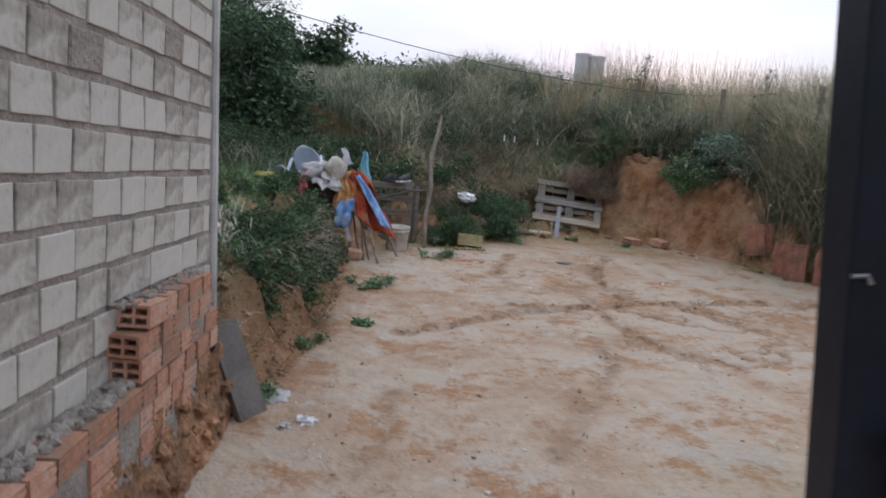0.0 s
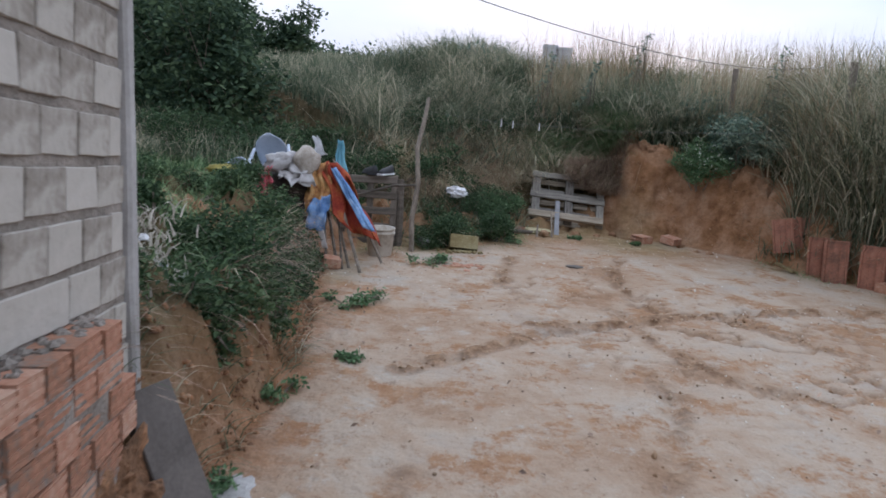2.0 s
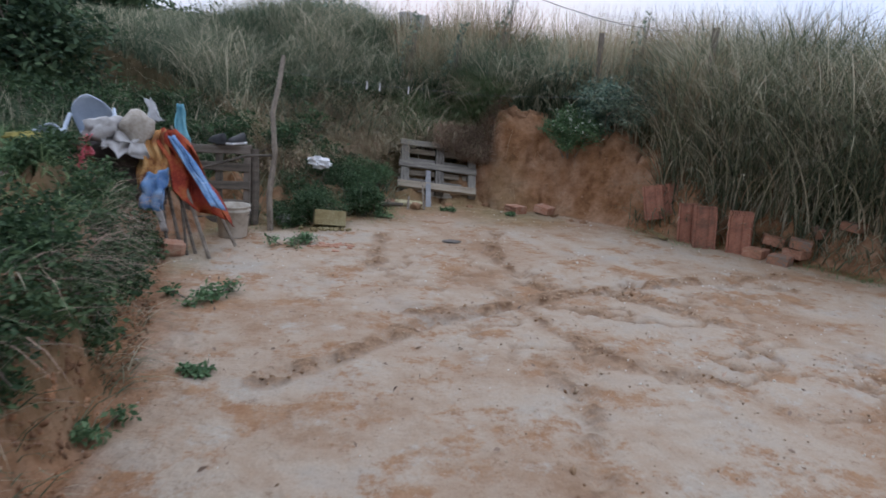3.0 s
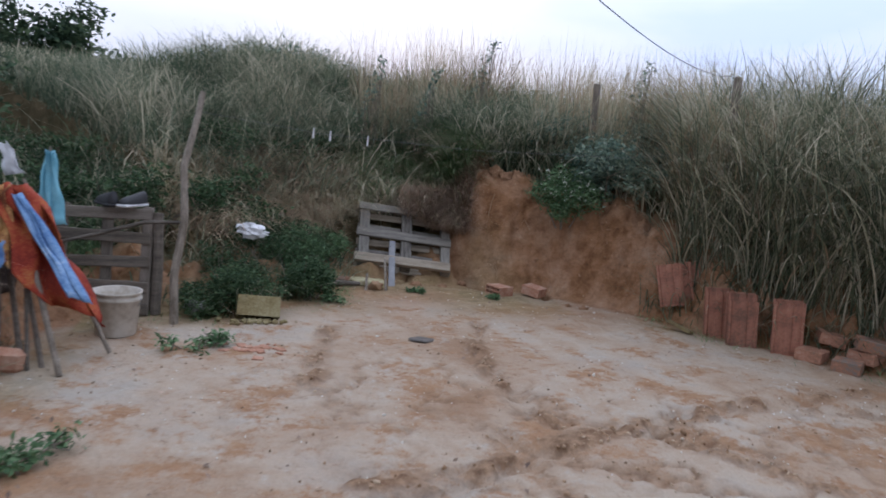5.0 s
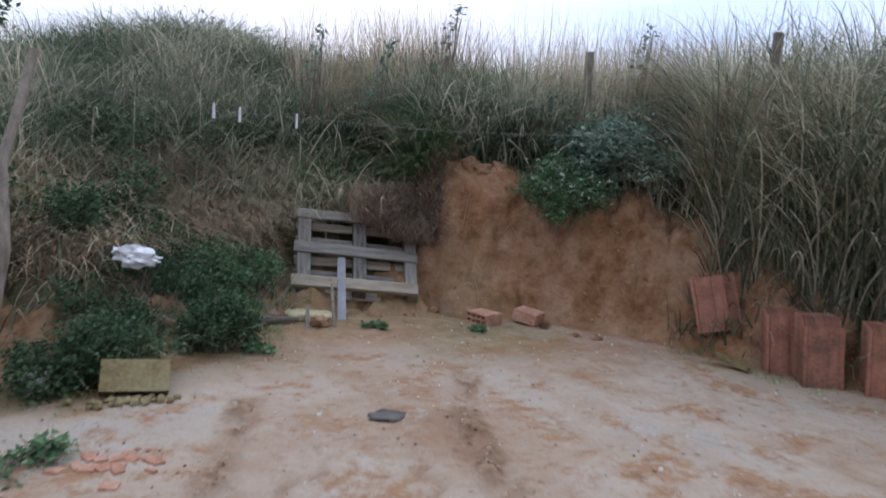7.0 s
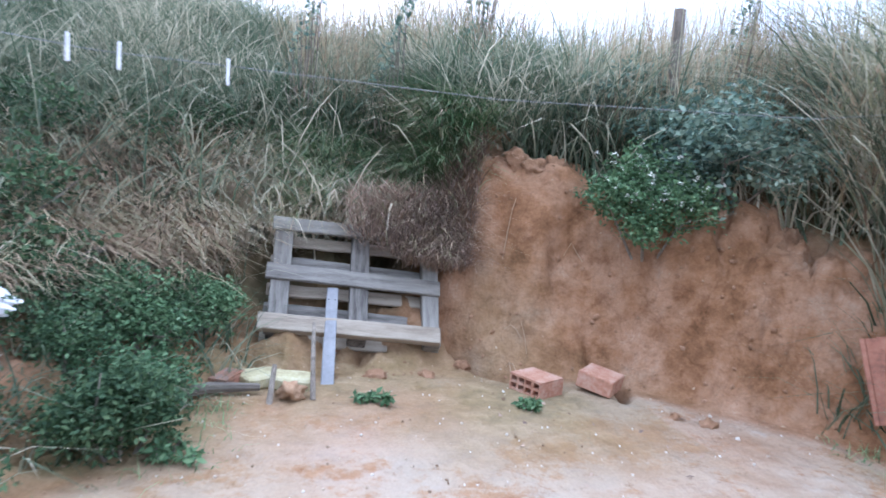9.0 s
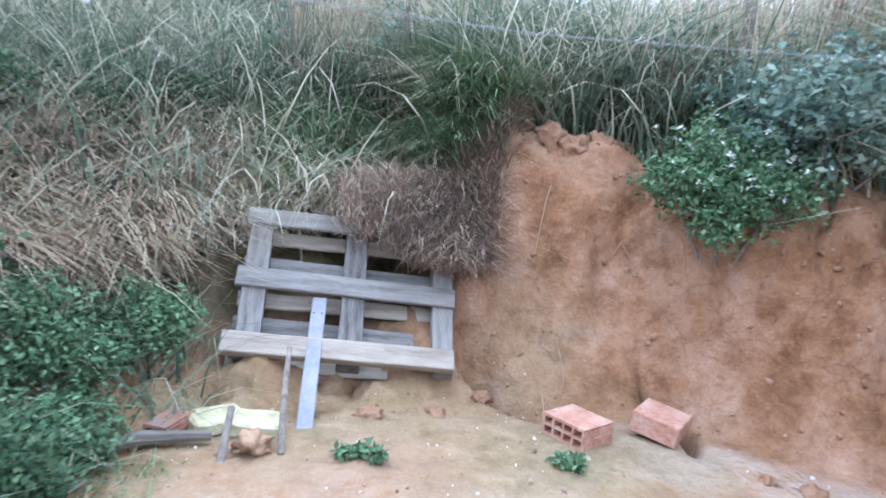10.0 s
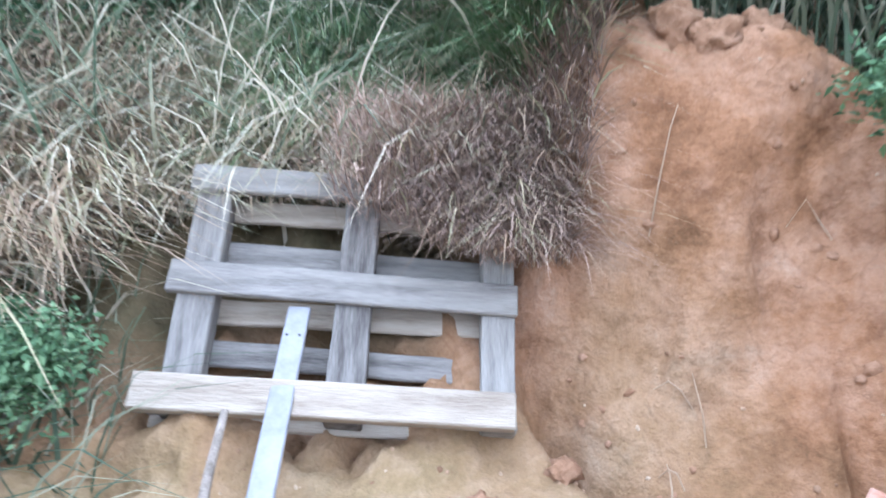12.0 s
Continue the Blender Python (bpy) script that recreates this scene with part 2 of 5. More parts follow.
CLODS = material("clod_crumbs", [(0.25, (0.173, 0.097, 0.053)), (0.5, (0.311, 0.199, 0.119)), (0.8, (0.447, 0.340, 0.233))], 6.0, 0.95, 0.3, 60, rand="island", rand_amount=0.6)
SLIPCLAY = material("slip_clay", [(0.3, (0.20, 0.105, 0.055)), (0.5, (0.29, 0.165, 0.095)), (0.75, (0.36, 0.22, 0.14))], 5.0, 0.95, 0.8, 40, bump_dist=0.02)
PALEYELLOW = material("pale_yellow_block", [(0.25, (0.306, 0.255, 0.145)), (0.5, (0.476, 0.425, 0.255)), (0.8, (0.578, 0.544, 0.408))], 6.0, 0.9, 0.5, 45)
YELLOW = material("yellow_limewash", [(0.25, (0.101, 0.072, 0.043)), (0.5, (0.216, 0.169, 0.079)), (0.8, (0.331, 0.295, 0.173))], 6.0, 0.9, 0.5, 45, rand="object", rand_amount=0.2)
WHITEPL = material("white_plastic", [(0.3, (0.52, 0.53, 0.56)), (0.7, (0.78, 0.78, 0.80))], 5.0, 0.45, 0.1, 30)
BLUEGREYPL = material("pale_blue_grey_plastic", [(0.3, (0.40, 0.47, 0.58)), (0.7, (0.58, 0.64, 0.74))], 4.0, 0.45, 0.1, 30)
BUCKETPL = material("dirty_white_plastic", [(0.3, (0.33, 0.28, 0.22)), (0.6, (0.58, 0.54, 0.48)), (0.8, (0.66, 0.63, 0.58))], 5.0, 0.5, 0.1, 30)
BLUECLOTH = material("blue_cloth", [(0.35, (0.07, 0.16, 0.36)), (0.6, (0.22, 0.36, 0.58)), (0.75, (0.55, 0.60, 0.68))], 7.0, 0.8, 0.3, 80)
TEALCLOTH = material("light_blue_plastic_sheet", [(0.3, (0.13, 0.36, 0.48)), (0.7, (0.26, 0.55, 0.66))], 7.0, 0.5, 0.2, 60)
ORANGECLOTH = material("orange_and_red_cloth", [(0.35, (0.176, 0.021, 0.014)), (0.52, (0.304, 0.045, 0.022)), (0.66, (0.384, 0.119, 0.040)), (0.8, (0.368, 0.189, 0.080))], 5.0, 0.85, 0.3, 80)
OCHRECLOTH = material("ochre_patterned_cloth", [(0.35, (0.18, 0.06, 0.03)), (0.5, (0.48, 0.25, 0.09)), (0.7, (0.56, 0.38, 0.18))], 9.0, 0.85, 0.3, 80)
REDCLOTH = material("red_and_pink_cloth", [(0.3, (0.40, 0.05, 0.07)), (0.6, (0.56, 0.14, 0.17)), (0.8, (0.66, 0.42, 0.42))], 8.0, 0.85, 0.3, 80)
SACK = material("grey_beige_sackcloth", [(0.3, (0.289, 0.246, 0.204)), (0.7, (0.493, 0.451, 0.399))], 20.0, 0.95, 0.5, 90)
WHITECLOTH = material("off_white_cloth", [(0.3, (0.346, 0.331, 0.324)), (0.7, (0.490, 0.475, 0.475))], 8.0, 0.9, 0.3, 80)
BLACKRUBBER = material("black_leather", [(0.3, (0.018, 0.018, 0.02)), (0.7, (0.04, 0.04, 0.045))], 8.0, 0.6, 0.2, 60)
WIRE = material("grey_wire", [(0.3, (0.20, 0.20, 0.21)), (0.7, (0.32, 0.32, 0.33))], 8.0, 0.6, 0.0, 60)
CABLE = material("black_cable", [(0.3, (0.02, 0.02, 0.02)), (0.7, (0.05, 0.05, 0.05))], 8.0, 0.7, 0.0, 60)
CONCRETE = material("grey_concrete", [(0.3, (0.30, 0.29, 0.28)), (0.7, (0.46, 0.45, 0.44))], 3.0, 0.9, 0.4, 40)
TANKGREY = material("far_concrete", [(0.3, (0.442, 0.455, 0.494)), (0.7, (0.598, 0.611, 0.650))], 0.4, 0.9, 0.0, 4)
DRYGRASS = leafy("dry_grass", [(0.0, (0.180, 0.126, 0.084)), (0.35, (0.360, 0.258, 0.168)), (0.62, (0.528, 0.396, 0.270)), (0.8, (0.360, 0.360, 0.204)), (1.0, (0.696, 0.624, 0.468))], trans=0.35)
TALLGRASS = leafy("tall_grass", [(0.0, (0.073, 0.104, 0.067)), (0.4, (0.147, 0.189, 0.119)), (0.7, (0.294, 0.294, 0.203)), (1.0, (0.644, 0.574, 0.435))], trans=0.45)
REEDS = leafy("cane_grass", [(0.0, (0.074, 0.097, 0.062)), (0.4, (0.176, 0.200, 0.126)), (0.7, (0.378, 0.354, 0.249)), (1.0, (0.729, 0.661, 0.518))], trans=0.42)
GREENGRASS = leafy("green_grass", [(0.0, (0.071, 0.131, 0.061)), (0.5, (0.150, 0.241, 0.109)), (1.0, (0.294, 0.366, 0.188))], trans=0.3)
LEAFDARK = leafy("dark_green_leaves", [(0.0, (0.026, 0.052, 0.025)), (0.5, (0.054, 0.098, 0.046)), (1.0, (0.115, 0.168, 0.080))])
LEAFBRIGHT = leafy("fresh_green_leaves", [(0.0, (0.059, 0.110, 0.054)), (0.5, (0.120, 0.208, 0.101)), (1.0, (0.215, 0.315, 0.165))])
LEAFTREE = leafy("tree_leaves", [(0.0, (0.031, 0.058, 0.036)), (0.5, (0.062, 0.104, 0.059)), (1.0, (0.125, 0.177, 0.090))])
LEAFBLUE = leafy("blue_green_leaves", [(0.0, (0.090, 0.142, 0.116)), (0.5, (0.176, 0.255, 0.196)), (1.0, (0.339, 0.417, 0.318))])
PETAL = leafy("white_flowers", [(0.0, (0.55, 0.55, 0.48)), (1.0, (0.80, 0.80, 0.74))])
BROWNTWIG = leafy("brown_dead_brush", [(0.0, (0.138, 0.096, 0.076)), (0.5, (0.274, 0.194, 0.146)), (1.0, (0.524, 0.382, 0.293))], trans=0.1)
PLUME = leafy("pale_seed_plumes", [(0.0, (0.40, 0.36, 0.30)), (1.0, (0.62, 0.58, 0.50))])


# ---- building helpers ----
def mesh_arrays(name, verts, tris):
    """A mesh from arrays of corners and triangles."""
    me = bpy.data.meshes.new(name)
    verts, tris = np.asarray(verts, np.float32), np.asarray(tris, np.int32)
    me.vertices.add(len(verts))
    me.vertices.foreach_set("co", verts.ravel())
    me.loops.add(tris.size)
    me.loops.foreach_set("vertex_index", tris.ravel())
    me.polygons.add(len(tris))
    me.polygons.foreach_set("loop_start", np.arange(0, tris.size, 3, dtype=np.int32))
    me.update(calc_edges=True)
    return me


def part(name, bm, mat, parent=None, label="", m=None, smooth=False):
    """Links a bmesh as one object, under a thing or a part."""
    me = bpy.data.meshes.new(name)
    bm.to_mesh(me)
    bm.free()
    me.materials.append(mat)
    if smooth:
        me.shade_smooth()
    return put(name, me, parent, label, m)


def put(name, me, parent=None, label="", m=None):
    ob = new(name, me)
    if parent is not None:
        ob.parent = parent
    if m is not None:
        ob.matrix_basis = m
    if label:
        ob["label"] = label
    return ob


def box(sx, sy, sz, bevel=0.006, wear=0.0, cuts=0, seed=0):
    """A box centred on its own origin with worn edges."""
    bm = bmesh.new()
    bmesh.ops.create_cube(bm, size=1.0)
    bmesh.ops.scale(bm, vec=(sx, sy, sz), verts=bm.verts)
    if cuts:
        long = max(range(3), key=lambda k: (sx, sy, sz)[k])
        es = [e for e in bm.edges if abs((e.verts[0].co - e.verts[1].co)[long]) > 1e-5]
        bmesh.ops.subdivide_edges(bm, edges=es, cuts=cuts)
    if bevel:
        sharp = [e for e in bm.edges if len(e.link_faces) == 2 and e.calc_face_angle() > 0.5]
        bmesh.ops.bevel(bm, geom=sharp, offset=bevel, segments=1, affect="EDGES")
    if wear:
        for v in bm.verts:
            n = noise.noise_vector(v.co * 9 + Vector((seed * 7.3, seed * 1.7, 0)))
            v.co += n * wear
    return bm


def tube(points, radii, sides=8):
    """A round, tapering tube along points."""
    bm = bmesh.new()
    pts = [Vector(p) for p in points]
    rings = []
    for i, p in enumerate(pts):
        d = (pts[min(i + 1, len(pts) - 1)] - pts[max(i - 1, 0)]).normalized()
        a = d.orthogonal().normalized() if i == 0 else (last - d * last.dot(d)).normalized()
        last = a
        b = d.cross(a)
        r = radii[i] if isinstance(radii, (list, tuple)) else radii
        rings.append([bm.verts.new(p + (a * math.cos(2 * math.pi * k / sides) + b * math.sin(2 * math.pi * k / sides)) * r) for k in range(sides)])
    for r0, r1 in zip(rings, rings[1:]):
        for k in range(sides):
            bm.faces.new((r0[k], r0[(k + 1) % sides], r1[(k + 1) % sides], r1[k]))
    bm.faces.new(rings[0][::-1])
    bm.faces.new(rings[-1])
    return bm


def lump(r, rough=0.25, seed=0, level=2, squash=(1, 1, 1), freq=2.0):
    """An uneven rounded lump."""
    bm = bmesh.new()
    bmesh.ops.create_icosphere(bm, subdivisions=level, radius=1.0)
    for v in bm.verts:
        k = 1 + rough * noise.fractal(v.co * freq + Vector((seed * 3.1, seed, seed * 5.7)), 0.7, 2.0, 3)
        v.co = Vector((v.co.x * squash[0], v.co.y * squash[1], v.co.z * squash[2])) * (k * r)
    return bm


def blades(pos, height, width, lean, droop, segs=3, rng=None, heading=None):
    """Tapered, bent blades of grass on the places pos. Returns corners and triangles."""
    n = len(pos)
    az = rng.uniform(0, 2 * np.pi, n) if heading is None else heading
    ax = np.stack([np.cos(az), np.sin(az), np.zeros(n)], 1)
    tw = az + np.pi / 2 + rng.uniform(-0.9, 0.9, n)
    side = np.stack([np.cos(tw), np.sin(tw), np.zeros(n)], 1)
    rows = []
    for k in range(segs + 1):
        s = k / segs
        out = (lean * s + droop * s * s) * height
        up = (s - 0.62 * np.minimum(droop, 1.3) * s * s * s) * height
        c = pos + ax * out[:, None]
        c[:, 2] += up
        w = width * (1 - 0.85 * s ** 1.6) * 0.5
        if k < segs:
            rows += [c - side * w[:, None], c + side * w[:, None]]
        else:
            rows.append(c)
    v = np.stack(rows, 1)
    per = v.shape[1]
    tri = []
    for k in range(segs - 1):
        a = 2 * k
        tri += [(a, a + 1, a + 3), (a, a + 3, a + 2)]
    a = 2 * (segs - 1)
    tri.append((a, a + 1, a + 2))
    t = np.array(tri)[None] + (np.arange(n) * per)[:, None, None]
    return v.reshape(-1, 3), t.reshape(-1, 3)


def leaflets(pos, size, rng, up=0.5, ratio=0.5):
    """Folded pointed leaves at the places pos."""
    n = len(pos)
    d = rng.normal(size=(n, 3))
    d[:, 2] = d[:, 2] * 0.6 - 0.15
    d /= np.linalg.norm(d, axis=1)[:, None]
    u = rng.normal(size=(n, 3))
    u[:, 2] = np.abs(u[:, 2]) + up
    s = np.cross(d, u)
    s /= np.linalg.norm(s, axis=1)[:, None] + 1e-9
    nn = np.cross(s, d)
    L = size[:, None]
    a, b = pos, pos + d * L
    mid = pos + d * L * 0.45
    l, r = mid + s * L * ratio * 0.5 + nn * L * 0.10, mid - s * L * ratio * 0.5 + nn * L * 0.10
    v = np.stack([a, r, b, l], 1)
    t = np.array([(0, 1, 2), (0, 2, 3)])[None] + (np.arange(n) * 4)[:, None, None]
    return v.reshape(-1, 3), t.reshape(-1, 3)


def merge(items):
    vs, ts, k = [], [], 0
    for v, t in items:
        vs.append(v)
        ts.append(t + k)
        k += len(v)
    return np.concatenate(vs), np.concatenate(ts)


def stuff(name, items, mat, label, category):
    v, t = merge(items)
    me = mesh_arrays(name, v, t)
    me.materials.append(mat)
    return tagged(new(name, me), label, category, kind="stuff")


# ---- the lie of the land: foot line of the banks: x, y, height and width of the cut, slope above ----
FOOT = [
    (-1.62, -9.0, 0.1, 0.6, 0.0), (-1.62, 3.2, 0.3, 0.3, 0.05), (-1.18, 3.55, 0.55, 0.22, 0.12), (-1.02, 4.3, 0.58, 0.26, 0.14), (-0.97, 5.2, 0.56, 0.34, 0.15),
    (-1.07, 6.5, 0.55, 0.45, 0.16), (-1.16, 7.5, 0.62, 0.5, 0.17), (-1.15, 8.7, 0.5, 0.7, 0.17), (-0.55, 9.25, 0.35, 0.7, 0.22),
    (0.15, 9.25, 0.25, 0.6, 0.32), (0.75, 9.75, 0.25, 0.7, 0.45), (1.25, 10.6, 0.25, 0.6, 0.60), (1.7, 10.8, 0.22, 0.45, 0.62),
    (2.42, 10.8, 0.22, 0.4, 0.64), (2.62, 10.78, 0.75, 0.8, 0.55), (2.85, 10.78, 1.25, 0.75, 0.30), (3.15, 10.66, 1.22, 0.68, 0.30), (3.45, 10.5, 1.05, 0.5, 0.35), (3.78, 10.0, 1.0, 0.65, 0.4),
    (4.15, 9.5, 0.85, 0.6, 0.50), (4.42, 8.95, 0.8, 0.6, 0.50), (4.72, 8.35, 0.8, 0.6, 0.50), (5.15, 7.55, 0.8, 0.7, 0.5), (6.0, 6.4, 0.8, 0.8, 0.4),
    (8.0, 5.0, 0.7, 1.0, 0.15), (13.0, 3.5, 0.5, 1.5, 0.1), (13.0, -9.0, 0.2, 2.0, 0.0),
]


def vnoise(x, y, scale, seed, octaves=4):
    """Smooth value noise on arrays."""
    total, amp, norm = np.zeros_like(x), 1.0, 0.0
    for o in range(octaves):
        fx, fy = x * scale * 2 ** o + seed * 17.31 + o * 5.2, y * scale * 2 ** o - seed * 9.77 + o * 3.1
        ix, iy = np.floor(fx), np.floor(fy)
        tx, ty = fx - ix, fy - iy
        tx, ty = tx * tx * (3 - 2 * tx), ty * ty * (3 - 2 * ty)

        def h(a, b):
            q = np.sin(a * 127.1 + b * 311.7 + seed * 74.7 + o * 11.3) * 43758.5453
            return q - np.floor(q)
        total += amp * ((h(ix, iy) * (1 - tx) + h(ix + 1, iy) * tx) * (1 - ty) + (h(ix, iy + 1) * (1 - tx) + h(ix + 1, iy + 1) * tx) * ty - 0.5)
        norm += amp
        amp *= 0.5
    return total / norm * 2


def foot_distance(x, y):
    """Distance outside the yard's foot line (negative inside) and the bank's cut there."""
    best = np.full(x.shape, 1e9)
    par = np.zeros((3,) + x.shape)
    inside = np.zeros(x.shape, bool)
    ring = FOOT + FOOT[:1]
    for (x0, y0, *p0), (x1, y1, *p1) in zip(ring, ring[1:]):
        dx, dy = x1 - x0, y1 - y0
        s = np.clip(((x - x0) * dx + (y - y0) * dy) / (dx * dx + dy * dy), 0, 1)
        d = np.hypot(x - x0 - s * dx, y - y0 - s * dy)
        near = d < best
        best = np.where(near, d, best)
        for k in range(3):
            par[k] = np.where(near, p0[k] + s * (p1[k] - p0[k]), par[k])
        cross = ((y0 > y) != (y1 > y)) & (x < dx * (y - y0) / (dy if dy else 1e-9) + x0)
        inside ^= cross
    return np.where(inside, -best, best), par


# tyre tracks and ruts in the yard
TRACKS = [
    (1.00, [(-0.28, 5.24), (0.13, 5.55), (0.69, 6.05), (1.59, 6.54), (2.6, 6.9), (4.49, 7.32)]),
    (1.00, [(2.24, 9.13), (1.93, 8.45), (1.8, 7.68), (1.86, 7.17), (1.89, 6.9)]),
    (1.00, [(0.71, 6.32), (1.31, 6.37), (1.84, 6.69), (2.46, 6.86), (3.51, 7.16), (4.26, 6.89)]),
    (0.60, [(0.9, 8.88), (0.7, 8.01), (0.59, 7.47)]),
    (0.70, [(2.4, 6.88), (2.48, 6.62), (2.75, 6.26), (2.98, 6.01)]),
    (0.60, [(1.52, 6.77), (1.58, 5.95), (1.8, 5.33), (2.31, 5.0)]),
    (0.50, [(1.04, 4.13), (1.19, 4.42), (1.31, 4.93), (1.3, 5.42)]),
    (0.35, [(-0.41, 2.98), (-0.3, 3.42), (-0.22, 3.97)]),
    (0.40, [(0.69, 3.34), (0.91, 3.9), (1.26, 4.71), (1.67, 5.67)]),
]


def track_mask(x, y, width):
    mask = np.zeros(x.shape)
    wob = 0.05 * vnoise(x, y, 2.0, 41, 5)
    for strength, line in TRACKS:
        best = np.full(x.shape, 9.0)
        for (x0, y0), (x1, y1) in zip(line, line[1:]):
            dx, dy = x1 - x0, y1 - y0
            s = np.clip(((x - x0) * dx + (y - y0) * dy) / (dx * dx + dy * dy), 0, 1)
            best = np.minimum(best, np.abs(np.hypot(x - x0 - s * dx, y - y0 - s * dy) + wob))
        mask = np.maximum(mask, strength * np.clip(1 - best / width, 0, 1))
    return mask


def land(x, y):
    """Height of the ground, and masks: track, clay, duff, moss."""
    x, y = np.asarray(x, float), np.asarray(y, float)
    d, (h1, w1, s2) = foot_distance(x, y)
    cutface = np.clip(1 - np.abs(x - 3.4) / 1.3, 0, 1) * (y > 8.5)
    d2 = d + 0.10 * vnoise(x, y, 1.3, 3) * np.clip(d + 0.6, 0, 1) + 0.24 * np.clip(-x - 0.7, 0, 0.3) / 0.3 * (y > 3.9) * (y < 8.6) * vnoise(x, y, 2.3, 16, 5) * np.clip(d * 4 + 0.3, 0, 1) + 0.24 * cutface * vnoise(x, y, 2.1, 6, 5) * np.clip(d * 4 + 0.4, 0, 1)
    s = np.clip(d2 / w1, 0, 1)
    cut = h1 * (s * s * (3 - 2 * s)) ** 0.85
    beyond = np.maximum(d2 - w1, 0)
    rise = s2 * 2.5 * (1 - np.exp(-beyond / 2.5))
    # hillside climbing away behind the rubbish heap
    hill = 0.066 * np.clip(y - 9.5 - 0.2 * np.abs(x), 0, 26) * np.clip((5.0 - x) / 7.0, 0, 1) * np.clip(beyond / 2, 0, 1)
    hill += 0.012 * np.clip(y - 13, 0, 40) * np.clip(beyond / 2, 0, 1)
    far = np.hypot(x, y)
    drop = -0.06 * np.clip(far - 45, 0, 90)
    hump = 0.62 * np.exp(-((x - 1.0) / 1.9) ** 2 - ((y - 16.5) / 2.2) ** 2)
    z = cut + rise + hill + hump + drop * (far > 45)
    out = np.clip(d2 * 3, 0, 1)
    near = np.clip(1.4 - far / 28, 0, 1)
    z += 0.16 * vnoise(x, y, 0.7, 5) * out * np.clip(beyond, 0, 1)
    clay_rough = 0.20 * vnoise(x, y, 3.6, 7, 5) * (1 - 0.45 * cutface) + 0.16 * cutface * vnoise(x, y, 1.7, 19, 3) + (0.11 - 0.07 * cutface) * np.abs(vnoise(x, y, 6.5, 8, 4)) - 0.12 * np.clip(0.12 - np.abs(vnoise(x, y, 2.4, 9, 3)), 0, 1) / 0.12
    z += clay_rough * (1 + 0.5 * (x < -0.4)) * np.clip(d2 * 4, 0, 1) * np.clip(1.6 - beyond, 0, 1)
    z += (0.020 * vnoise(x, y, 1.1, 11) + 0.010 * vnoise(x, y, 6, 12, 4)) * (1 - out) * near
    # mud mound at the top of the slip, and the gully beside the pallet
    s_r = np.clip(((x - 3.03) * 0.62 + (y - 11.72) * -0.55) / 0.687, 0, 1)
    d_r = np.hypot(x - 3.03 - 0.62 * s_r, y - 11.72 + 0.55 * s_r)
    z = np.maximum(z, 1.36 - 0.26 * s_r + 0.05 * vnoise(x, y, 4.0, 29, 4) - 1.7 * np.maximum(d_r - 0.07, 0) - 3.0 * np.maximum(2.93 - x, 0))
    z += 0.13 * np.exp(-(((x - 3.03) / 0.11) ** 2 + ((y - 11.74) / 0.12) ** 2))
    z -= 0.30 * np.exp(-((x - 2.66 - 0.5 * (11.0 - y)) / 0.07) ** 2) * np.clip(1 - np.abs(y - 11.0) / 0.45, 0, 1)
    z -= 0.26 * np.exp(-((x - 3.36 - 0.1 * vnoise(y * 0 + 1, y, 2.0, 14)) / 0.035) ** 2) * np.clip(1 - np.abs(y - 10.5) / 0.35, 0, 1)
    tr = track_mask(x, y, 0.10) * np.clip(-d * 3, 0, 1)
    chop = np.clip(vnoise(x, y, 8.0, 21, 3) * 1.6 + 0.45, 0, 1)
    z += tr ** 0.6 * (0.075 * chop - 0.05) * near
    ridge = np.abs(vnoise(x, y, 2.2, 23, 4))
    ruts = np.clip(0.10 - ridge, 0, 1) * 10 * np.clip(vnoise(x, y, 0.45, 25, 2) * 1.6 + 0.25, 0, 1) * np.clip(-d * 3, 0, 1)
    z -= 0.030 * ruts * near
    slip = np.clip(1 - np.maximum(np.abs(x - 3.5) - 1.0, 0) / 0.25, 0, 1) * (y > 8.8) * np.clip(1 - np.maximum(beyond - 0.25, 0) / 0.25, 0, 1)
    face = np.clip(1 - np.maximum(np.abs(d2 - 0.12) - 0.16, 0) / 0.14, 0, 1)
    s_l = np.clip(((x + 1.40) * -0.9 + (y - 5.85) * 1.25) / 2.3725, 0, 1)
    lone = np.exp(-(np.hypot(x + 1.40 + 0.9 * s_l, y - 5.85 - 1.25 * s_l) / 0.26) ** 2)
    z = z + 0.10 * lone
    clay = np.clip(np.maximum(np.maximum(slip * np.clip(d2 * 5 + 0.6, 0, 1), face), lone) + 0.25 * vnoise(x, y, 3, 31), 0, 1)
    clay = np.maximum(clay, np.clip(1 - np.abs(d + 0.08) / 0.30, 0, 1) * np.clip(vnoise(x, y, 1.6, 37, 4) * 2.2 + 0.35, 0, 1) * (x < -0.4) * (y < 8.2) * (y > 3.4))
    duff = np.clip((d2 - w1 + np.where(x < 0, 0.28, 0.15) + 0.15 * vnoise(x, y, 2.5, 18)) * 3, 0, 1) * (1 - slip) * (1 - lone)
    moss = np.clip(1 - np.abs(d + 0.22) / 0.32, 0, 1) * np.clip(vnoise(x, y, 1.5, 33) * 1.5 + 0.45, 0, 1) * 0.6 * (y > 7)
    moss = np.maximum(moss, 0.75 * np.clip((y - 9.2) / 0.8, 0, 1) * np.clip(1.3 - d2 * 3, 0, 1) * (x < 3.4) * np.clip(0.6 + vnoise(x, y, 1.2, 35), 0, 1))
    moss = np.maximum(moss, 0.45 * np.exp(-(((x - 2.0) / 0.6) ** 2 + ((y - 3.0) / 0.5) ** 2)))
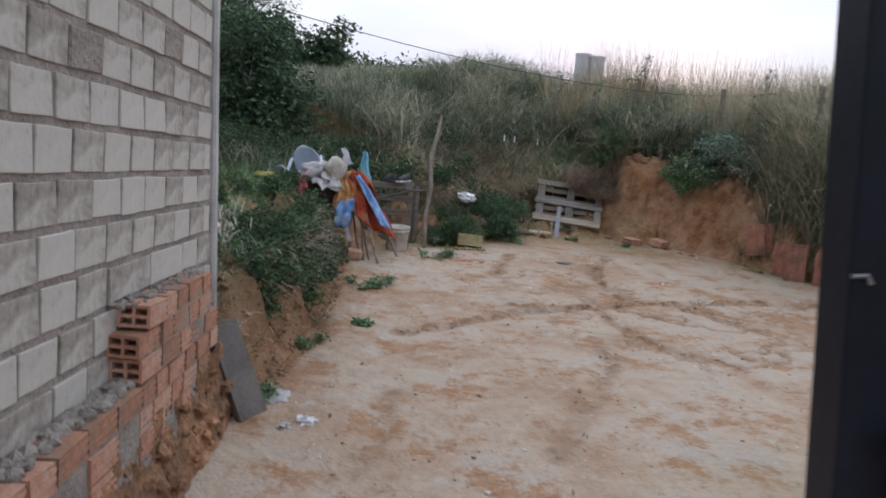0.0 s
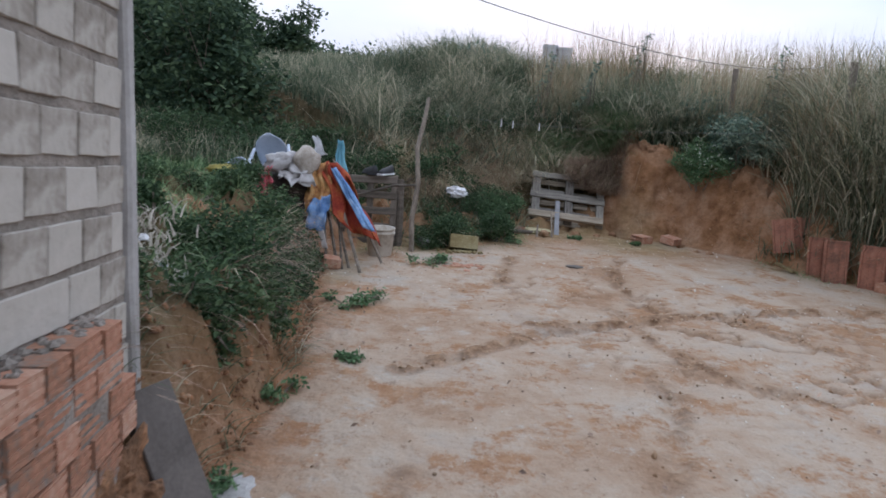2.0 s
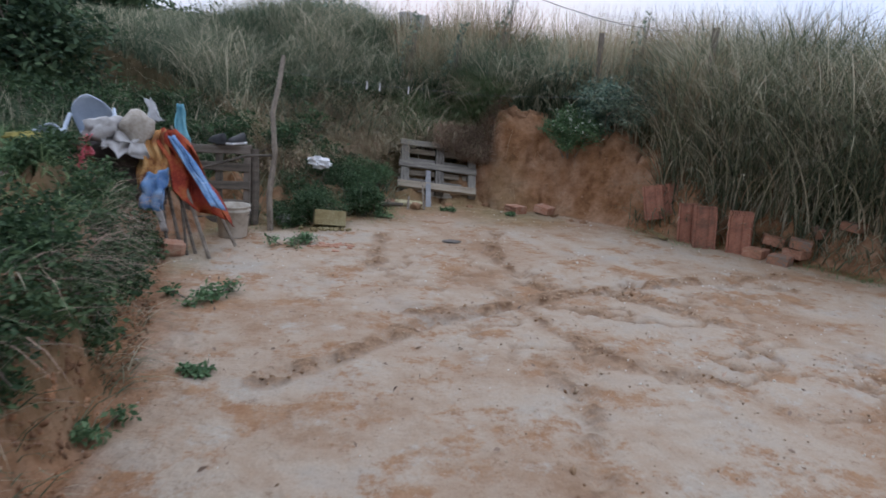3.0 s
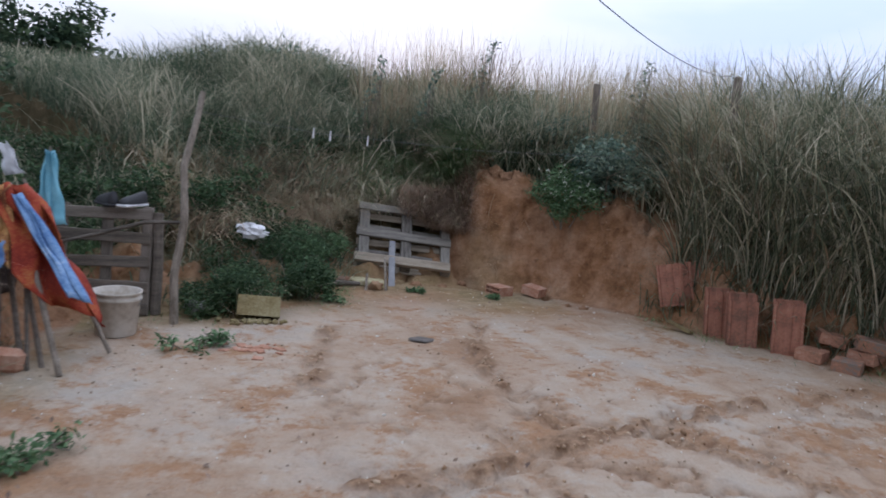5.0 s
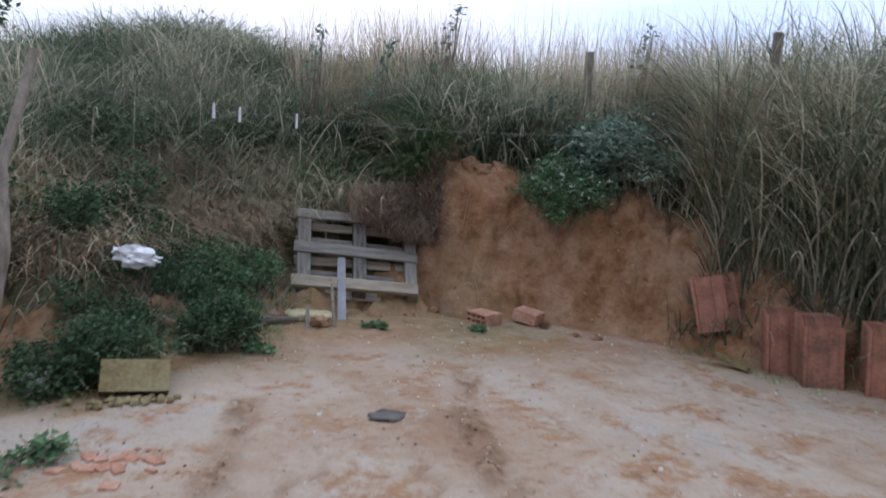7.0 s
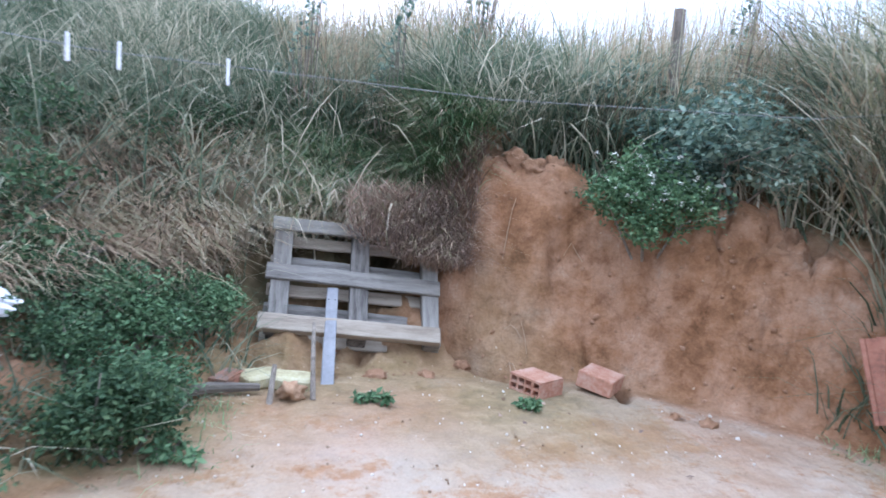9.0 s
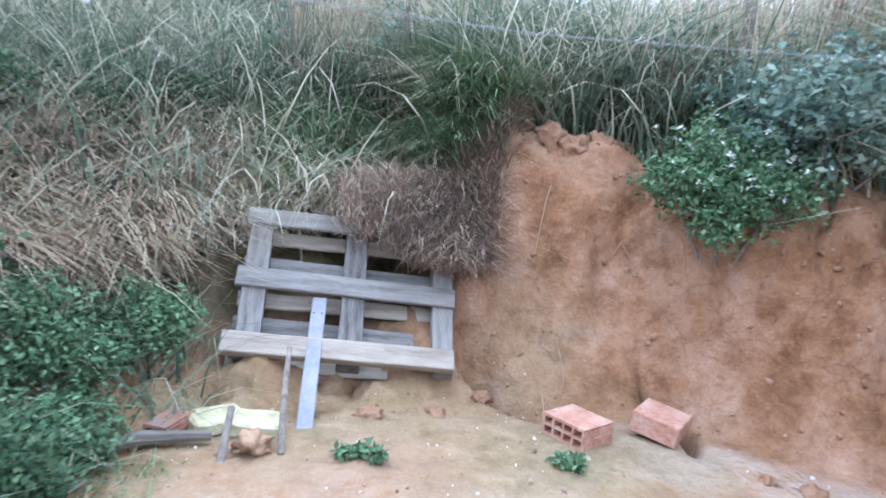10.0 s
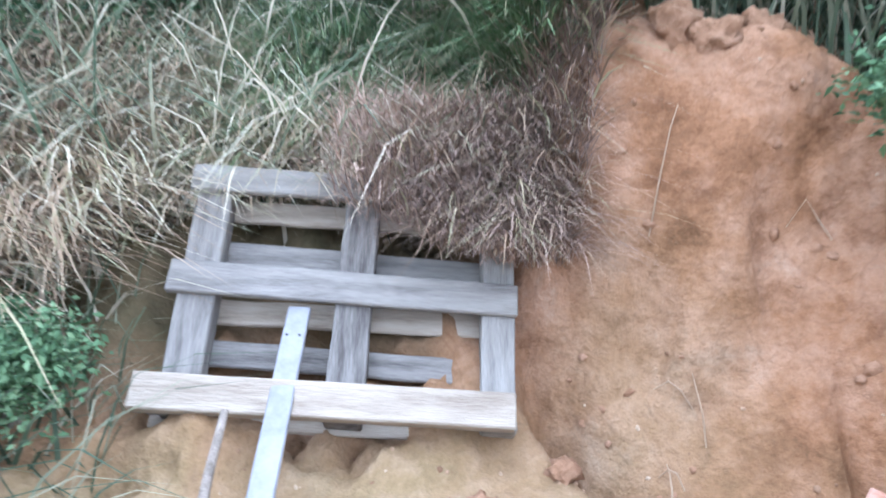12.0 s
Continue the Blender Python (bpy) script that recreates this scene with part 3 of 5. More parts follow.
    moss = np.maximum(moss, np.clip((d + 0.42) * 3.0, 0, 1) * np.clip(0.75 + vnoise(x, y, 2.2, 39, 4), 0, 1) * (x < 1.7) * (y > 8.5) * np.clip(1.4 - d * 3, 0, 1) * (x > -0.9))
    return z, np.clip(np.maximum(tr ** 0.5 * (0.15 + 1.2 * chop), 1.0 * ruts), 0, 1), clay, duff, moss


def zland(x, y):
    return float(land(np.array([x]), np.array([y]))[0][0])


def axis_steps(lo, a, b, hi, step, grow=1.13):
    mid = list(np.arange(a, b, step))
    up, s = [], step
    v = mid[-1]
    while v < hi:
        s = min(s * grow, 60)
        v += s
        up.append(v)
    down, s, v = [], step, a
    while v > lo:
        s = min(s * grow, 60)
        v -= s
        down.append(v)
    return np.array(down[::-1] + mid + up)


def build_ground():
    xs, ys = axis_steps(-900, -2.6, 5.6, 900, 0.032), axis_steps(-900, 2.0, 12.6, 1500, 0.032)
    gx, gy = np.meshgrid(xs, ys)
    z, tr, clay, duff, moss = land(gx, gy)
    clay = np.maximum(clay, np.clip(foot_distance(gx, gy)[0] * 6, 0, 1))
    clay = np.maximum(clay, 0.7 * np.clip((gy - 9.0) / 1.2, 0, 1) * np.clip(0.8 + vnoise(gx, gy, 1.1, 47), 0, 1))
    nx, ny = len(xs), len(ys)
    v = np.stack([gx, gy, z], -1).reshape(-1, 3)
    i = (np.arange(ny - 1)[:, None] * nx + np.arange(nx - 1)[None]).ravel()
    t = np.concatenate([np.stack([i, i + 1, i + nx + 1], 1), np.stack([i, i + nx + 1, i + nx], 1)])
    me = mesh_arrays("ground", v, t)
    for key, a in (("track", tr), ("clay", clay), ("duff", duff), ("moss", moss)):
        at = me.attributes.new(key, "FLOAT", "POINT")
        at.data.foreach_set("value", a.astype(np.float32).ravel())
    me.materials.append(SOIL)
    me.shade_smooth()
    return tagged(new("ground", me), "pale sandy yard with tyre ruts and red clay banks", "ground", kind="structure")


build_ground()


# ---- the unfinished block house beside the yard ----
WALL_A, WALL_B = -1.10, math.tan(radians(-3))


def wall_x(y):
    return WALL_A + WALL_B * y


HOUSE_TURN = 3.0  # the wall runs y-wards, turned by this much


def on_wall(y, z, out=0.0):
    """A pose on the wall's face: local x along the wall, y out of it, z up."""
    return pose(wall_x(y) + out, y, z, 0, 0, 90 + HOUSE_TURN)


WALL_END, WALL_START, WALL_TOP = 3.72, -3.0, 3.1
wall = tagged(new("wall_house"), "unplastered wall of pale concrete blocks with thick grey mortar", "wall", kind="structure")
bed = part("mortar_bed", box(WALL_END - WALL_START, 0.12, WALL_TOP + 0.2, 0.004), MORTAR, wall)
yc = 0.5 * (WALL_END + WALL_START)
bed.matrix_basis = on_wall(yc, 0.5 * WALL_TOP - 0.1, -0.065)
strip = part("corner_strip", box(0.075, 0.17, WALL_TOP + 0.2, 0.012, 0.006, 14, 3), CONCRETE, wall, "rough cement corner strip")
strip.matrix_basis = on_wall(WALL_END + 0.035, 0.5 * WALL_TOP - 0.1, -0.06)
end_wall = tagged(part("wall_end", box(4.0, 0.12, WALL_TOP + 0.2, 0.004), MORTAR), "rough cement end wall of the house", "wall", kind="structure")
end_wall.matrix_basis = pose(wall_x(WALL_END) - 2.16, WALL_END - 0.04, 0.5 * WALL_TOP - 0.1, 0, 0, HOUSE_TURN)
roof = tagged(part("roof", box(4.6, 7.2, 0.12, 0.01), CONCRETE), "flat concrete roof slab of the block house", "roof", kind="structure")
roof.matrix_basis = pose(wall_x(yc) - 2.2, yc, WALL_TOP + 0.066, 0, 0, HOUSE_TURN)


def red_brick_mesh(lx, ly, lz, holes=True, rows=2, cols=2, groove=True):
    """A hollow clay brick: grooved sides along x, holes that run through its length, open at both ends."""
    bm = bmesh.new()
    wallt = 0.012
    ys = [-ly / 2]
    zs = [-lz / 2]
    for k in range(cols):
        w = (ly - wallt * (cols + 1)) / cols
        ys += [ys[-1] + wallt, ys[-1] + wallt + w]
    ys.append(ly / 2)
    for k in range(rows):
        w = (lz - wallt * (rows + 1)) / rows
        zs += [zs[-1] + wallt, zs[-1] + wallt + w]
    zs.append(lz / 2)

    def quad(*p):
        bm.faces.new([bm.verts.new(q) for q in p])

    for end in (-1, 1):
        xe, xi = end * lx / 2, end * (lx / 2 - 0.06)
        for a in range(len(ys) - 1):
            for b in range(len(zs) - 1):
                y0, y1, z0, z1 = ys[a], ys[a + 1], zs[b], zs[b + 1]
                if a % 2 and b % 2:
                    quad((xe, y0, z0), (xi, y0, z0), (xi, y1, z0), (xe, y1, z0))
                    quad((xe, y0, z1), (xi, y0, z1), (xi, y1, z1), (xe, y1, z1))
                    quad((xe, y0, z0), (xi, y0, z0), (xi, y0, z1), (xe, y0, z1))
                    quad((xe, y1, z0), (xi, y1, z0), (xi, y1, z1), (xe, y1, z1))
                    quad((xi, y0, z0), (xi, y1, z0), (xi, y1, z1), (xi, y0, z1))
                else:
                    quad((xe, y0, z0), (xe, y1, z0), (xe, y1, z1), (xe, y0, z1))
    g = 0.004 if groove else 0.0
    for s in (-1, 1):
        y = s * ly / 2
        n = 6
        for k in range(n):
            z0, z1 = -lz / 2 + lz * k / n, -lz / 2 + lz * (k + 1) / n
            a0 = y - s * g * (k % 2)
            quad((-lx / 2, a0, z0), (lx / 2, a0, z0), (lx / 2, a0, z1), (-lx / 2, a0, z1))
            if k:
                b0 = y - s * g * ((k - 1) % 2)
                quad((-lx / 2, a0, z0), (lx / 2, a0, z0), (lx / 2, b0, z0), (-lx / 2, b0, z0))
        z = s * lz / 2
        quad((-lx / 2, -ly / 2, z), (lx / 2, -ly / 2, z), (lx / 2, ly / 2, z), (-lx / 2, ly / 2, z))
    bmesh.ops.remove_doubles(bm, verts=bm.verts, dist=0.0003)
    bmesh.ops.recalc_face_normals(bm, faces=bm.faces)
    return bm


def to_mesh(name, bm, mat):
    me = bpy.data.meshes.new(name)
    bm.to_mesh(me)
    bm.free()
    me.materials.append(mat)
    return me


# red brick footing in front of the wall, stepped and broken
footing = tagged(new("brick_footing"), "broken footing wall of hollow red bricks with crumbling mortar", "brick wall", kind="structure")
rb_rng = random.Random(5)
core = bmesh.new()
for (y0, y1, top) in ((2.57, 3.34, 0.81), (2.50, 3.34, 0.72), (1.2, 3.34, 0.54)):
    b = box(y1 - y0, 0.10, top + 0.1, 0.01, 0.012, 6, int(y0 * 10))
    b.transform(on_wall(0.5 * (y0 + y1), 0.5 * top - 0.05, 0.069))
    me = bpy.data.meshes.new("tmp")
    b.to_mesh(me)
    core.from_mesh(me)
    bpy.data.meshes.remove(me)
    b.free()
part("mortar_core", core, MORTAR, footing)
RB_A = to_mesh("brick_long", red_brick_mesh(0.20, 0.125, 0.088), REDBRICK)
RB_B = to_mesh("brick_short", red_brick_mesh(0.13, 0.125, 0.088), REDBRICK)
for row, (z, y0) in enumerate(((0.855, 2.50), (0.755, 2.43), (0.655, 2.44), (0.555, 1.45), (0.455, 1.6), (0.355, 2.0))):
    y = y0
    while y < 3.33:
        me, w = (RB_A, 0.20) if rb_rng.random() < 0.7 else (RB_B, 0.13)
        if z < 0.5 and (rb_rng.random() < 0.4 or (z < 0.4 and rb_rng.random() < 0.4)):
            y += w
            continue
        ob = put("brick", me, footing)
        ob.matrix_basis = on_wall(y + w / 2, z - 0.062 * (y - 2.5), 0.065 + rb_rng.uniform(-0.006, 0.008)) @ pose(0, 0, 0, rb_rng.uniform(-2, 2), 4.2 + rb_rng.uniform(-1.5, 1.5), rb_rng.uniform(-2, 2))
        y += w + 0.012
# rubble and clay fallen at the foot of the footing
rub = bmesh.new()
for k in range(90):
    y = rb_rng.uniform(1.3, 3.5)
    hang = rb_rng.random()
    r = rb_rng.uniform(0.012, 0.045)
    b = lump(r, 0.5, k, 1, (1, 1, 0.8))
    b.transform(pose(wall_x(y) + 0.10 + 0.10 * (1 - hang) + rb_rng.uniform(-0.03, 0.02), y, 0.02 + hang * min(0.5, 0.25 + 0.25 * max(0, y - 1.9))))
    me = bpy.data.meshes.new("tmp")
    b.to_mesh(me)
    rub.from_mesh(me)
    bpy.data.meshes.remove(me)
    b.free()
tagged(part("mortar_rubble", rub, DARKCLAY), "crumbs of clay and mortar along the footing", "rubble", kind="stuff")
# clay skirt below the footing
sk = bmesh.new()
grid = []
for i in range(140):
    y = 0.8 + 2.75 * i / 139
    line = []
    for j in range(17):
        s = j / 16
        n = noise.fractal(Vector((y * 7, s * 4, 2.0)), 0.6, 2.0, 5)
        line.append(sk.verts.new((wall_x(y) + 0.115 + 0.10 * (1 - s) ** 1.6 + 0.032 * n, y, -0.03 + (0.44 + 0.05 * n) * s)))
    grid.append(line)
for a, b in zip(grid, grid[1:]):
    for j in range(16):
        sk.faces.new((a[j], b[j], b[j + 1], a[j + 1]))
tagged(part("clay_skirt", sk, DARKCLAY, smooth=True), "washed red clay heaped against the wall footing", "clay bank", kind="structure")

# mortar crumbs on the step of the footing
crumb = bmesh.new()
for k in range(230):
    y = rb_rng.uniform(1.3, 3.4)
    top = 0.90 - 0.075 * (y - 2.5) if y > 2.45 else 0.605 - 0.062 * (y - 2.5)
    b = lump(rb_rng.uniform(0.008, 0.04) * (1.0 if y < 2.45 else 0.6), 0.5, k + 200, 1, (1, 1, 0.7))
    b.transform(pose(wall_x(y) + rb_rng.uniform(0.0, 0.09), y, top + 0.01))
    me = bpy.data.meshes.new("tmp")
    b.to_mesh(me)
    crumb.from_mesh(me)
    bpy.data.meshes.remove(me)
    b.free()
ledge = bmesh.new()
lines = []
for i in range(60):
    y = 1.2 + 1.26 * i / 59
    line = []
    for j in range(9):
        n = noise.fractal(Vector((y * 11, j * 0.9, 4.0)), 0.6, 2.0, 5)
        line.append(ledge.verts.new((wall_x(y) - 0.02 + 0.0155 * j, y, 0.598 - 0.062 * (y - 2.5) + 0.03 * n - 0.012 * max(0, j - 5) + 0.03 * max(0, 2 - j))))
    lines.append(line)
for a, b in zip(lines, lines[1:]):
    for j in range(8):
        ledge.faces.new((a[j], a[j + 1], b[j + 1], b[j]))
part("mortar_bed", ledge, MORTAR, footing, "crumbling grey mortar along the ledge", smooth=True)
tagged(part("mortar_crumbs", crumb, MORTAR), "grey mortar crumbs on top of the footing", "rubble", kind="stuff")

# ---- dark steel gate by which the walk begins ----
gate = tagged(new("metal_gate"), "dark painted steel gate standing open on its post", "gate")
gp = part("gate_post", box(0.10, 0.10, 2.5, 0.006), STEEL, gate)
gp.matrix_basis = pose(0.745, 1.15, 1.25, 0, -6.2, 0)
leaf = part("gate_leaf", box(0.035, 1.1, 2.2, 0.004), STEEL, gate)
leaf.matrix_basis = pose(1.10, 0.62, 1.2, 0, -6.2, 32)
for z in (0.25, 1.2, 2.2):
    rail = part("rail", box(0.05, 1.1, 0.05, 0.004), STEEL, gate)
    rail.matrix_basis = pose(1.065 - 0.108 * (z - 1.2), 0.60, z, 0, -6.2, 32)
latch = part("latch", tube([(0, 0, 0), (0.035, 0, 0), (0.045, 0, -0.02)], 0.007, 8), BOLT, gp, "worn steel latch")
latch.matrix_basis = pose(-0.052, -0.057, 0.245) @ Matrix.Scale(0.7, 4)


# ---- leaning stone slab and scraps by the wall ----
def frame_pose(o, u, v):
    """A pose from an origin and two directions."""
    u = Vector(u).normalized()
    v = Vector(v)
    v = (v - u * v.dot(u)).normalized()
    n = u.cross(v)
    m = Matrix((u, v, n)).transposed().to_4x4()
    m.translation = Vector(o)
    return m


slab = tagged(part("stone_slab", box(0.20, 0.56, 0.045, 0.004, 0.002, 4, 2), STONE), "dark stone slab leaning on the brick footing", "stone slab")
slab.matrix_basis = frame_pose((-1.10, 3.60, 0.24), (0.50, 0.86, 0.03), (-0.24, 0.05, 0.46))
for k, (x, y, r, c) in enumerate(((-0.68, 3.51, 0.045, WHITEPL), (-0.78, 3.43, 0.03, WHITECLOTH), (-0.92, 3.82, 0.09, CONCRETE))):
    ob = tagged(part("plastic_scrap" if k < 2 else "cement_splash", lump(r, 1.2 if k < 2 else 0.6, k + 3, 3, (1, 0.8, 0.45 if k < 2 else 0.1), 2.6), c), ("crumpled white plastic cup on the sand", "scrap of white paper on the sand", "thin grey cement splash on the sand")[k], ("litter", "litter", "cement")[k])
    ob.matrix_basis = pose(x, y, zland(x, y) + r * (0.22 if k < 2 else 0.03), 0, 0, 40 * k)


# ---- the pallet propped on the clay bank ----
def board(name, parent, L, W, T, m, mat, seed, label=""):
    ob = part(name, box(L, W, T, 0.005, 0.0045, 8, seed), mat, parent, label)
    ob.matrix_basis = m
    return ob


PU, PV = (1.08, -0.14, -0.074), (0.172, 0.655, 0.735)
pallet = tagged(new("wooden_pallet"), "weathered grey wooden pallet propped against the clay bank", "pallet")
pallet.matrix_basis = frame_pose((2.024, 11.35, 0.488), PU, PV)
board("deck_board", pallet, 1.09, 0.105, 0.055, pose(-0.012, -0.455, 0.092, 0, 0, 0.3), PALEWOOD, 1, "pale split bottom board")
board("deck_board", pallet, 1.10, 0.11, 0.026, pose(0.0, -0.08, 0.052, 0, 0, -0.5), GREYWOOD, 2)
board("deck_board", pallet, 1.08, 0.10, 0.026, pose(-0.01, 0.295, 0.052, 0, 0, 0.6), GREYWOOD, 3)
for k, x in enumerate((-0.47, 0.03, 0.49)):
    board("stringer", pallet, 0.86, 0.115 - 0.01 * (k == 2), 0.085, pose(x + 0.01 * (k == 0), -0.07, -0.003, 0, 0, 90 + (2 if k == 0 else 0.6)), GREYWOOD, 5 + k)
    board("block", pallet, 0.10, 0.10, 0.045, pose(x, -0.455, 0.052, 0, 0, 2), GREYWOOD, 16 + k)
for k, y in enumerate((-0.475, -0.29, -0.14, 0.06, 0.235)):
    board("back_board", pallet, 1.08, 0.085, 0.02, pose(0.0, y, -0.058, 0, 0, 0.7 * (-1) ** k), GREYWOOD if k % 2 else PALEWOOD, 9 + k)
prop = tagged(part("prop_board", box(0.07, 0.86, 0.022, 0.004, 0.002, 4, 4), PAINTWOOD), "grey-white painted board propping the pallet", "board")
prop.matrix_basis = frame_pose((1.807, 10.885, 0.178), (1, -0.15, -0.04), (0.148, 0.70, 0.455))
for dx in (-0.02, 0.018):
    nail = part("nail", tube([(dx, 0.32, 0.011), (dx, 0.32, 0.014)], 0.004, 6), CABLE, prop)
stick = tagged(part("prop_stick", tube([(1.655, 10.40, 0.0), (1.665, 10.52, 0.13), (1.68, 10.65, 0.22), (1.70, 10.80, 0.30)], [0.015, 0.013, 0.012, 0.01]), BARK), "thin crooked stick beside the pallet prop", "stick")

# ---- bricks and broken pieces on the ground by the pallet ----
BR_FLAT = to_mesh("hollow_brick", red_brick_mesh(0.19, 0.23, 0.095, rows=2, cols=4), REDBRICK)
BR_SOLID = to_mesh("brick", box(0.21, 0.21, 0.095, 0.005, 0.002, 2, 3), REDBRICK)
BR_SM = to_mesh("small_brick", red_brick_mesh(0.19, 0.10, 0.075, rows=1, cols=2), REDBRICK)


def loose_brick(x, y, rz, label, me=None, tilt=0.0, lift=0.0):
    ob = tagged(put("hollow_brick", me or BR_FLAT), label, "brick", "loose red bricks")
    h = 0.0375 if me is BR_SM else 0.0475
    ob.matrix_basis = pose(x, y, zland(x, y) + h + lift, tilt, 0, rz)
    return ob


loose_brick(2.90, 10.40, 22, "hollow red brick lying flat below the clay slip")
loose_brick(3.30, 10.38, 40, "solid-faced red brick lying tilted against the clay slip", BR_SOLID, tilt=8, lift=0.015)
loose_brick(1.24, 10.60, 60, "half buried red brick piece beside yellow rubble", BR_SM)
for k, (x, y, rz, w) in enumerate(((1.41, 10.66, 25, 0.20), (1.57, 10.60, -12, 0.17))):
    ob = tagged(part("block_piece", box(w + 0.03, 0.15, 0.07, 0.012, 0.008, 3, k), PALEYELLOW), "broken yellowish block piece on the ground", "block", "yellow block pieces")
    ob.matrix_basis = pose(x, y, zland(x, y) + 0.035, 3, 4, rz)
ob = tagged(part("clay_lump", lump(0.055, 0.9, 4, 3, (1.2, 1, 0.8)), CLOD, smooth=True), "pinkish lump of dry clay", "clay lump")
ob.matrix_basis = pose(1.55, 10.42, zland(1.55, 10.42) + 0.035)
ob = tagged(part("stake", tube([(1.43, 10.33, -0.03), (1.45, 10.42, 0.07), (1.47, 10.52, 0.15)], [0.016, 0.015, 0.013]), BARK), "short grey stake stuck in the ground", "stake")
ob = tagged(part("rotten_branch", tube([(0.95, 10.42, 0.04), (1.15, 10.5, 0.05), (1.4, 10.5, 0.045)], [0.025, 0.03, 0.02]), DARKWOOD), "dark rotten branch lying by the weeds", "branch")
ob = tagged(part("broken_stick", tube([(0.42, 10.75, 0.55), (0.62, 10.9, 0.68)], [0.022, 0.024]), BARK), "broken grey stick poking out of weeds", "stick")

# clay lumps on the slip
clr = random.Random(8)
for k, (x, y, r) in enumerate(((3.03, 11.70, 0.11), (3.10, 11.42, 0.11), (3.22, 11.34, 0.10), (3.34, 11.30, 0.08), (2.62, 10.86, 0.05), (3.62, 9.83, 0.05), (2.36, 10.74, 0.05), (2.05, 10.72, 0.06), (3.5, 9.95, 0.035))):
    ob = tagged(part("clay_lump", lump(r, 0.55, k + 20, 3, (1.15, 0.9, 0.75), 1.9), SLIPCLAY, smooth=True), "cracked lump of orange clay on the slip", "clay lump", "clay lumps")
    ob.matrix_basis = pose(x, y, zland(x, y) - r * 0.12, 0, 0, k * 50)


# ---- stacks of roof tiles leaning on the bank ----
def tile_mesh():
    """A flat interlocking roof tile with raised side ribs and two ridges."""
    bm = bmesh.new()
    prof = [(-0.10, 0.020), (-0.085, 0.022), (-0.075, 0.006), (-0.03, 0.004), (-0.02, 0.012), (0.0, 0.014), (0.02, 0.012), (0.03, 0.004), (0.075, 0.006), (0.085, 0.022), (0.10, 0.020)]
    rings = []
    for z in (0.0, 0.008, 0.412, 0.42):
        k = 0.985 if z in (0.0, 0.42) else 1.0
        rings.append(([bm.verts.new((1.2 * x * k, -y, z)) for x, y in prof], [bm.verts.new((1.2 * x * k, -y + 0.014, z)) for x, y in prof]))
    for (f0, b0), (f1, b1) in zip(rings, rings[1:]):
        for i in range(len(prof) - 1):
            bm.faces.new((f0[i], f0[i + 1], f1[i + 1], f1[i]))
            bm.faces.new((b0[i + 1], b0[i], b1[i], b1[i + 1]))
        bm.faces.new((f0[0], f1[0], b1[0], b0[0]))
        bm.faces.new((f1[-1], f0[-1], b0[-1], b1[-1]))
    for f, b in (rings[0], rings[-1]):
        for i in range(len(prof) - 1):
            bm.faces.new((f[i + 1], f[i], b[i], b[i + 1]))
    bmesh.ops.recalc_face_normals(bm, faces=bm.faces)
    return bm


TILE = to_mesh("roof_tile", tile_mesh(), TILECLAY)
til = random.Random(3)
for (x, y, rz, lean, n, roll, label) in (
        (4.33, 9.34, -32, 16, 4, -12, "tilted stack of red clay roof tiles on the bank"),
        (4.44, 8.78, -34, 8, 6, -4, "stack of red clay roof tiles standing on end"),
        (4.46, 8.50, -34, 5, 7, -4, "stack of red clay roof tiles standing on end"),
        (4.70, 8.22, -38, 5, 6, -3, "stack of red clay roof tiles with a dark hole")):
    for k in range(n):
        ob = tagged(put("roof_tile", TILE), label, "roof tile", "stacked roof tiles")
        base = pose(x, y, zland(x, y) - 0.015 + (0.13 if roll < -10 else 0), 0, 0, rz) @ pose(0, 0, 0, -lean, roll, 0)
        ob.matrix_basis = base @ pose(til.uniform(-0.008, 0.008) + (0.085 * k if roll < -10 else 0), 0.034 * k, 0.012 * k + til.uniform(-0.006, 0.006), 0, til.uniform(-1, 1), til.uniform(-1.5, 1.5))
ob = tagged(part("tile_piece", box(0.075, 0.24, 0.03, 0.004, 0.003, 3, 6), YELLOW), "pale broken tile lying by the stacks", "tile")
ob.matrix_basis = pose(4.17, 8.98, zland(4.17, 8.98) + 0.05, 14, 10, 30)
for (x, y, rz, tilt, lift) in ((4.80, 8.06, 28, 0, 0), (5.02, 8.10, 55, 10, 0.04), (4.86, 7.76, 35, 0, 0), (5.10, 7.82, 20, 0, 0.0), (5.12, 7.81, 50, 6, 0.085), (5.42, 7.86, -20, 12, 0.02), (5.55, 7.60, 15, 0, 0)):
    loose_brick(x, y, rz, "loose red brick in the grass by the tiles", BR_SOLID, tilt, lift)

# ---- rubbish heap on the bank corner ----
pole = tagged(part("pole", tube([(-0.25, 8.92, -0.05), (-0.27, 8.98, 0.35), (-0.22, 9.08, 0.75), (-0.25, 9.2, 1.15), (-0.18, 9.33, 1.5), (-0.15, 9.42, 1.73)], [0.031, 0.03, 0.029, 0.027, 0.025, 0.022], 10), BARK), "crooked grey wooden pole standing in the ground", "pole")
gatep = tagged(new("wooden_pallet"), "dark weathered pallet standing upright beside the heap", "pallet")
gatep.matrix_basis = pose(-0.80, 9.22, 0.40, 84, 0, -3)
for k, y in enumerate((-0.36, -0.18, 0.0, 0.19, 0.36)):
    board("deck_board", gatep, 0.68, 0.085, 0.02, pose(0, y, 0.045, 0, 0, 1.2 * (-1) ** k), DARKWOOD, 30 + k)
